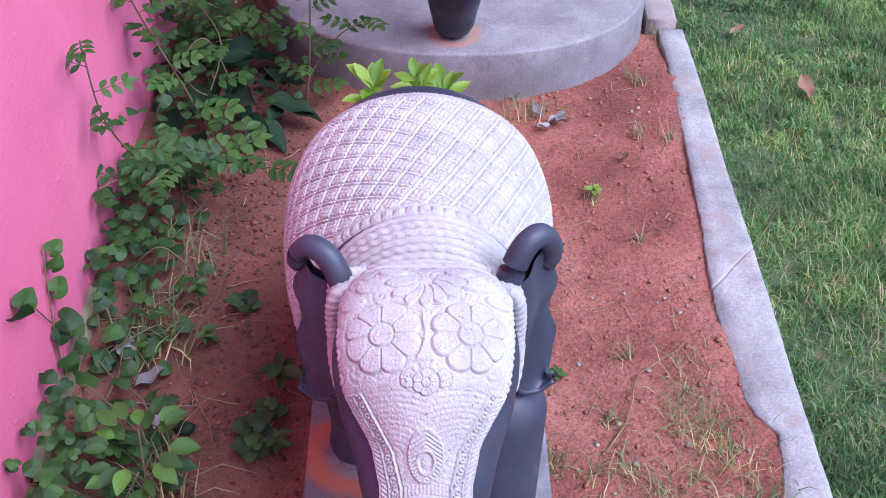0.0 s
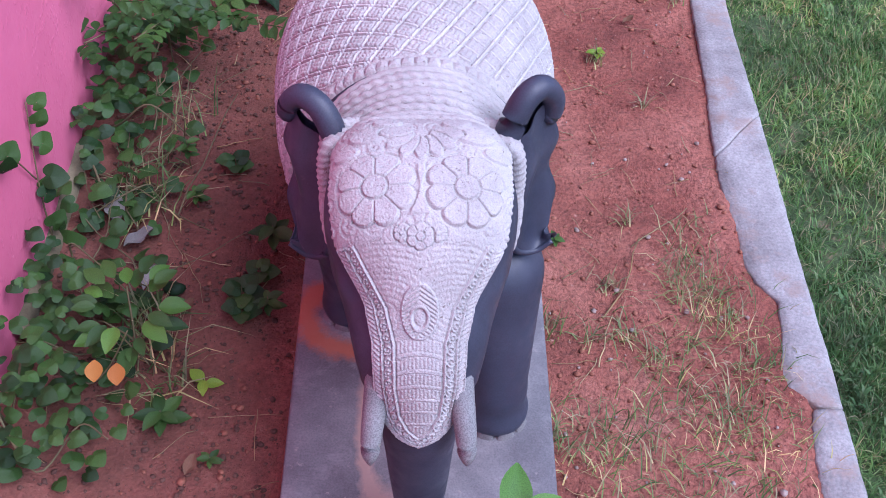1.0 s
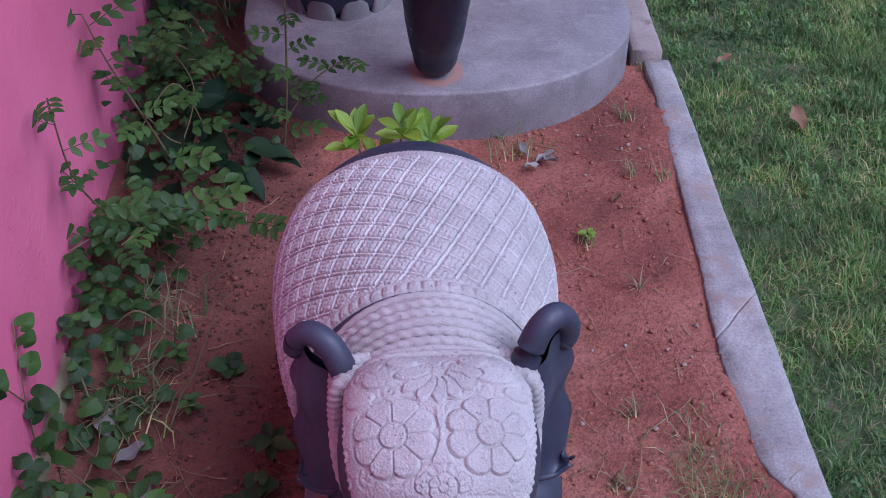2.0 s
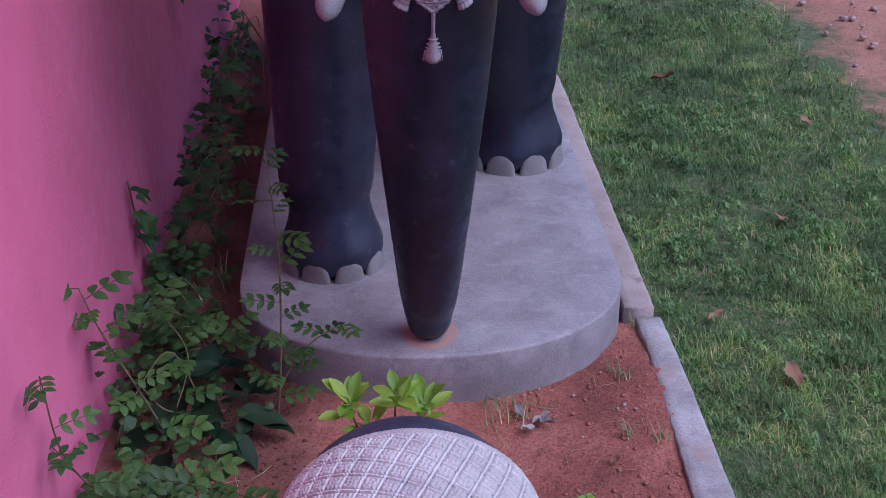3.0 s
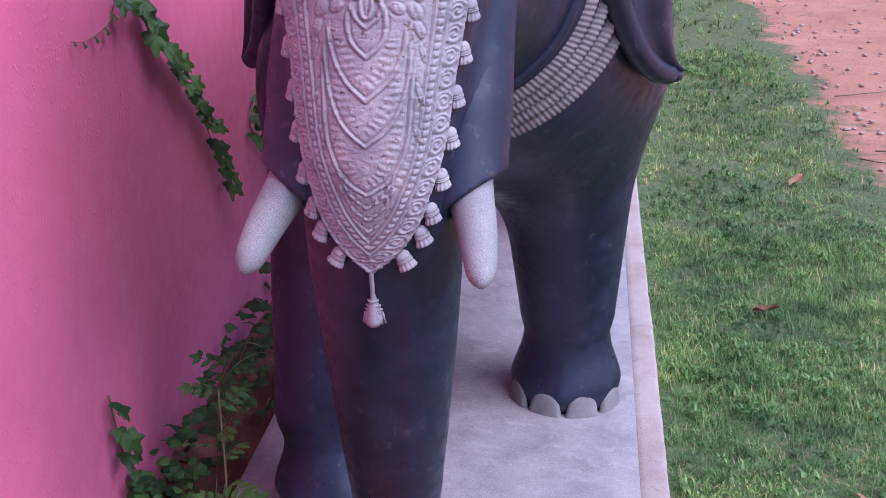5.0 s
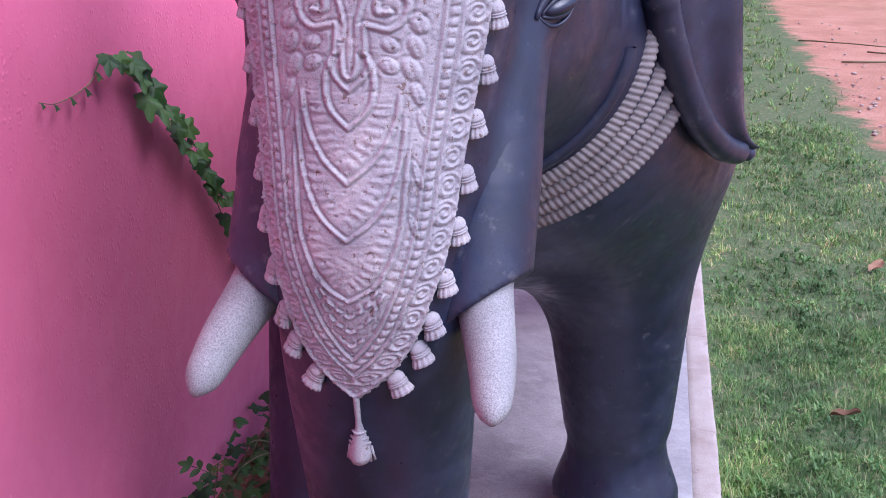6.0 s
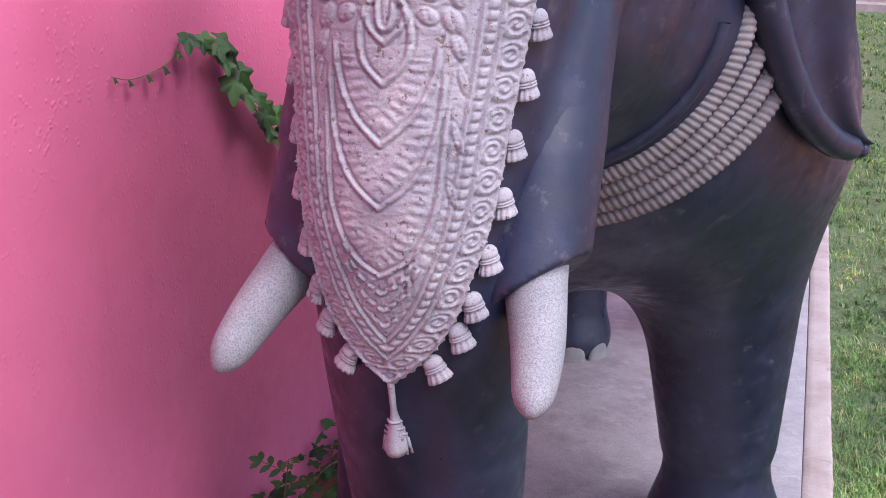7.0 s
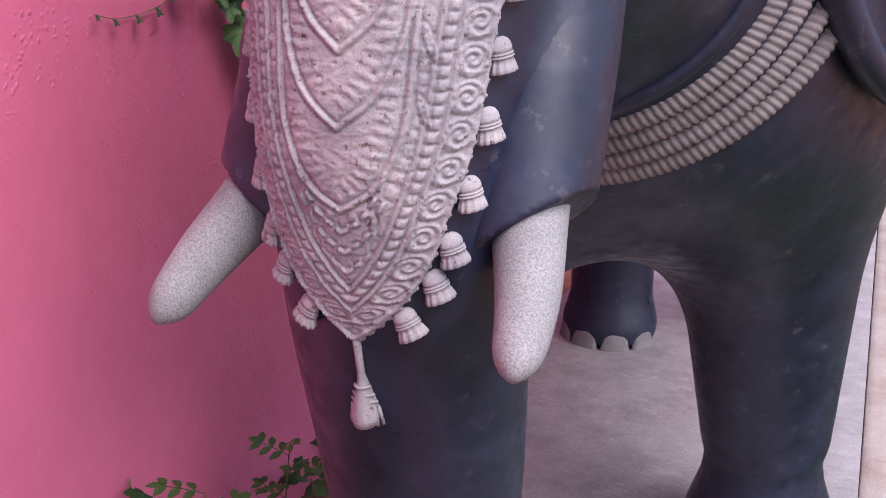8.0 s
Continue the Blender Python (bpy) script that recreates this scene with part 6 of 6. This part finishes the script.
lawn()
lawn_weeds()
for i, (x, y, n, length, width, lean, reach) in enumerate((
        (0.46, 1.566, 9, 0.07, 0.0013, 1.1, 0.006), (0.573, 1.513, 22, 0.055, 0.0010, 1.2, 0.02), (0.570, 1.371, 90, 0.07, 0.0009, 1.25, 0.035), (0.612, 1.318, 60, 0.06, 0.0009, 1.25, 0.03),
        (0.560, 1.43, 60, 0.06, 0.0008, 1.2, 0.03), (0.415, 1.293, 24, 0.055, 0.0012, 1.1, 0.015), (0.364, 1.28, 16, 0.05, 0.0012, 1.0, 0.010), (0.488, 1.242, 60, 0.055, 0.0010, 1.2, 0.035), (0.407, 1.392, 14, 0.05, 0.0012, 1.2, 0.010),
        (0.582, 2.303, 16, 0.055, 0.0012, 0.9, 0.010), (0.612, 2.53, 22, 0.06, 0.0012, 0.8, 0.012), (0.647, 2.28, 12, 0.06, 0.0014, 1.0, 0.008), (0.533, 1.90, 10, 0.06, 0.0012, 1.2, 0.006), (0.448, 2.07, 14, 0.05, 0.0013, 0.9, 0.010),
        (0.315, 2.43, 40, 0.085, 0.0011, 1.1, 0.025), (0.695, 2.79, 14, 0.05, 0.0013, 0.8, 0.008), (0.298, 1.30, 30, 0.05, 0.0012, 1.0, 0.012), (0.292, 1.05, 60, 0.06, 0.0012, 1.1, 0.03), (0.38, 1.06, 70, 0.06, 0.0011, 1.2, 0.04),
        (0.52, 1.10, 110, 0.065, 0.0010, 1.25, 0.05), (0.62, 1.08, 90, 0.06, 0.0010, 1.2, 0.04), (0.45, 0.95, 90, 0.06, 0.0011, 1.2, 0.05), (0.60, 0.93, 90, 0.06, 0.0011, 1.2, 0.05), (0.63, 1.20, 70, 0.055, 0.0010, 1.2, 0.03),
        (-0.40, 1.28, 40, 0.14, 0.0018, 1.1, 0.025), (-0.45, 1.60, 40, 0.12, 0.0016, 1.1, 0.03), (-0.36, 1.17, 26, 0.13, 0.0016, 1.2, 0.02), (-0.42, 1.85, 24, 0.12, 0.0014, 1.1, 0.03), (-0.50, 3.0, 40, 0.12, 0.0014, 1.0, 0.05), (-0.47, 1.68, 30, 0.10, 0.0015, 1.0, 0.03))):
    tuft(x, y, int(n * 1.35), length * 0.92, width * 1.05, lean, reach * 1.25, WEED, "thin grassy weed tuft in the red earth", 80 + 2 * i)


def scatter(name, mat, spots, label, category, sides=4):
    bag = Bag()
    r = np.random.default_rng(len(spots) + 5)
    for x, y, z, s in spots:
        z = z - 0.003 + float(soil_height(np.array([x]), np.array([y]))[0])
        add_blob(bag, (x, y, z), (s * r.uniform(0.7, 1.2), s * r.uniform(0.7, 1.2), s * r.uniform(0.3, 0.6)), 0, Matrix.Rotation(r.uniform(0, 6), 3, "Z"), sides, 0.35, r)
    tagged(new(name, bag.mesh(name, [mat])), label, category, kind="stuff")


r0 = np.random.default_rng(91)
crumbs = [(r0.uniform(0.28, 0.67), r0.uniform(0.7, 2.75), 0.005, 0.0014 + 0.0058 * r0.uniform() ** 6) for _ in range(1500)] + [(r0.uniform(-0.45, -0.14), r0.uniform(0.9, 2.4), 0.006, 0.0014 + 0.0058 * r0.uniform() ** 6) for _ in range(700)]
scatter("earth_crumbs", EARTH_BIT, crumbs, "crumbs and clods of red earth", "earth")
# Flakes made dark and dense to stand in for shade along the wall.
scatter("shade_litter", SHADE_LITTER, [(-0.58 + 0.46 * r0.beta(1.3, 1.6), r0.uniform(0.9, 2.75), 0.005, 0.0010 + 0.0050 * r0.uniform() ** 3) for _ in range(3600)], "crumbled litter, dark and dense to deepen the shade on the red earth", "litter", 5)
scatter("gravel", PEBBLE, [(r0.uniform(0.28, 0.66), r0.uniform(0.7, 2.75), 0.006, 0.002 + 0.006 * r0.uniform() ** 3) for _ in range(110)], "small pale pebbles in the bed", "gravel")
scatter("drive_gravel", PEBBLE, [(2.0 + 0.4 * abs(r0.normal()), r0.uniform(4.0, 12.0), 0.003, 0.004 + 0.020 * r0.uniform() ** 4) for _ in range(520)] + [(r0.uniform(2.1, 4.0), r0.uniform(4.0, 16.0), 0.004, 0.005 + 0.02 * r0.uniform() ** 4) for _ in range(300)],
        "stones and gravel along the edge of the drive", "gravel")


def sticks(name, spots, mat, label):
    bag = Bag()
    r = np.random.default_rng(len(spots))
    for x, y, z, length, thick, a in spots:
        t = np.linspace(0, 1, 6)[:, None]
        p = np.array([x, y, z]) + t * length * np.array([math.cos(a), math.sin(a), 0.02]) + np.cumsum(r.normal(size=(6, 3)) * length * np.array([0.03, 0.03, 0.008]), 0)
        p[:, 2] = np.maximum(p[:, 2], z) - 0.006 + soil_height(p[:, 0], p[:, 1])
        add_tube(bag, p, np.linspace(thick, thick * 0.6, 6), 0, 5)
    tagged(new(name, bag.mesh(name, [mat])), label, "straw", kind="stuff")


sticks("straw", [(r0.uniform(0.28, 0.66), r0.uniform(0.8, 2.6), 0.010, r0.uniform(0.02, 0.09), r0.uniform(0.0004, 0.0010), r0.uniform(0, 6.3)) for _ in range(110)]
       + [(r0.uniform(-0.56, -0.15), r0.uniform(0.9, 2.3), 0.012, r0.uniform(0.03, 0.14), r0.uniform(0.0005, 0.0012), r0.uniform(0, 6.3)) for _ in range(45)]
       + [(0.40, 1.33, 0.012, 0.20, 0.0018, 1.15), (0.46, 1.50, 0.012, 0.13, 0.0014, 0.75), (0.38, 1.22, 0.012, 0.12, 0.0015, 1.4)], STRAW, "dry straw and stalks on the red earth")
sticks("dry_stems", [(r0.uniform(-0.55, -0.40), r0.uniform(1.3, 1.95), 0.03 + r0.uniform(0, 0.05), r0.uniform(0.15, 0.4), r0.uniform(0.0010, 0.0020), 1.57 + r0.normal() * 0.45) for _ in range(14)], BARK, "dry greyish stems tangled in the vines")
sticks("twigs", [(2.2, 12.6, 0.012, 1.6, 0.010, 0.1), (2.6, 13.4, 0.012, 1.3, 0.009, -0.3), (2.0, 14.1, 0.012, 0.9, 0.009, -0.6), (2.1, 8.2, 0.012, 0.5, 0.004, 0.5), (1.95, 6.75, 0.012, 0.35, 0.004, -0.5), (2.05, 6.9, 0.012, 0.4, 0.004, 0.3)], BARK, "thin fallen twigs on the earth drive")
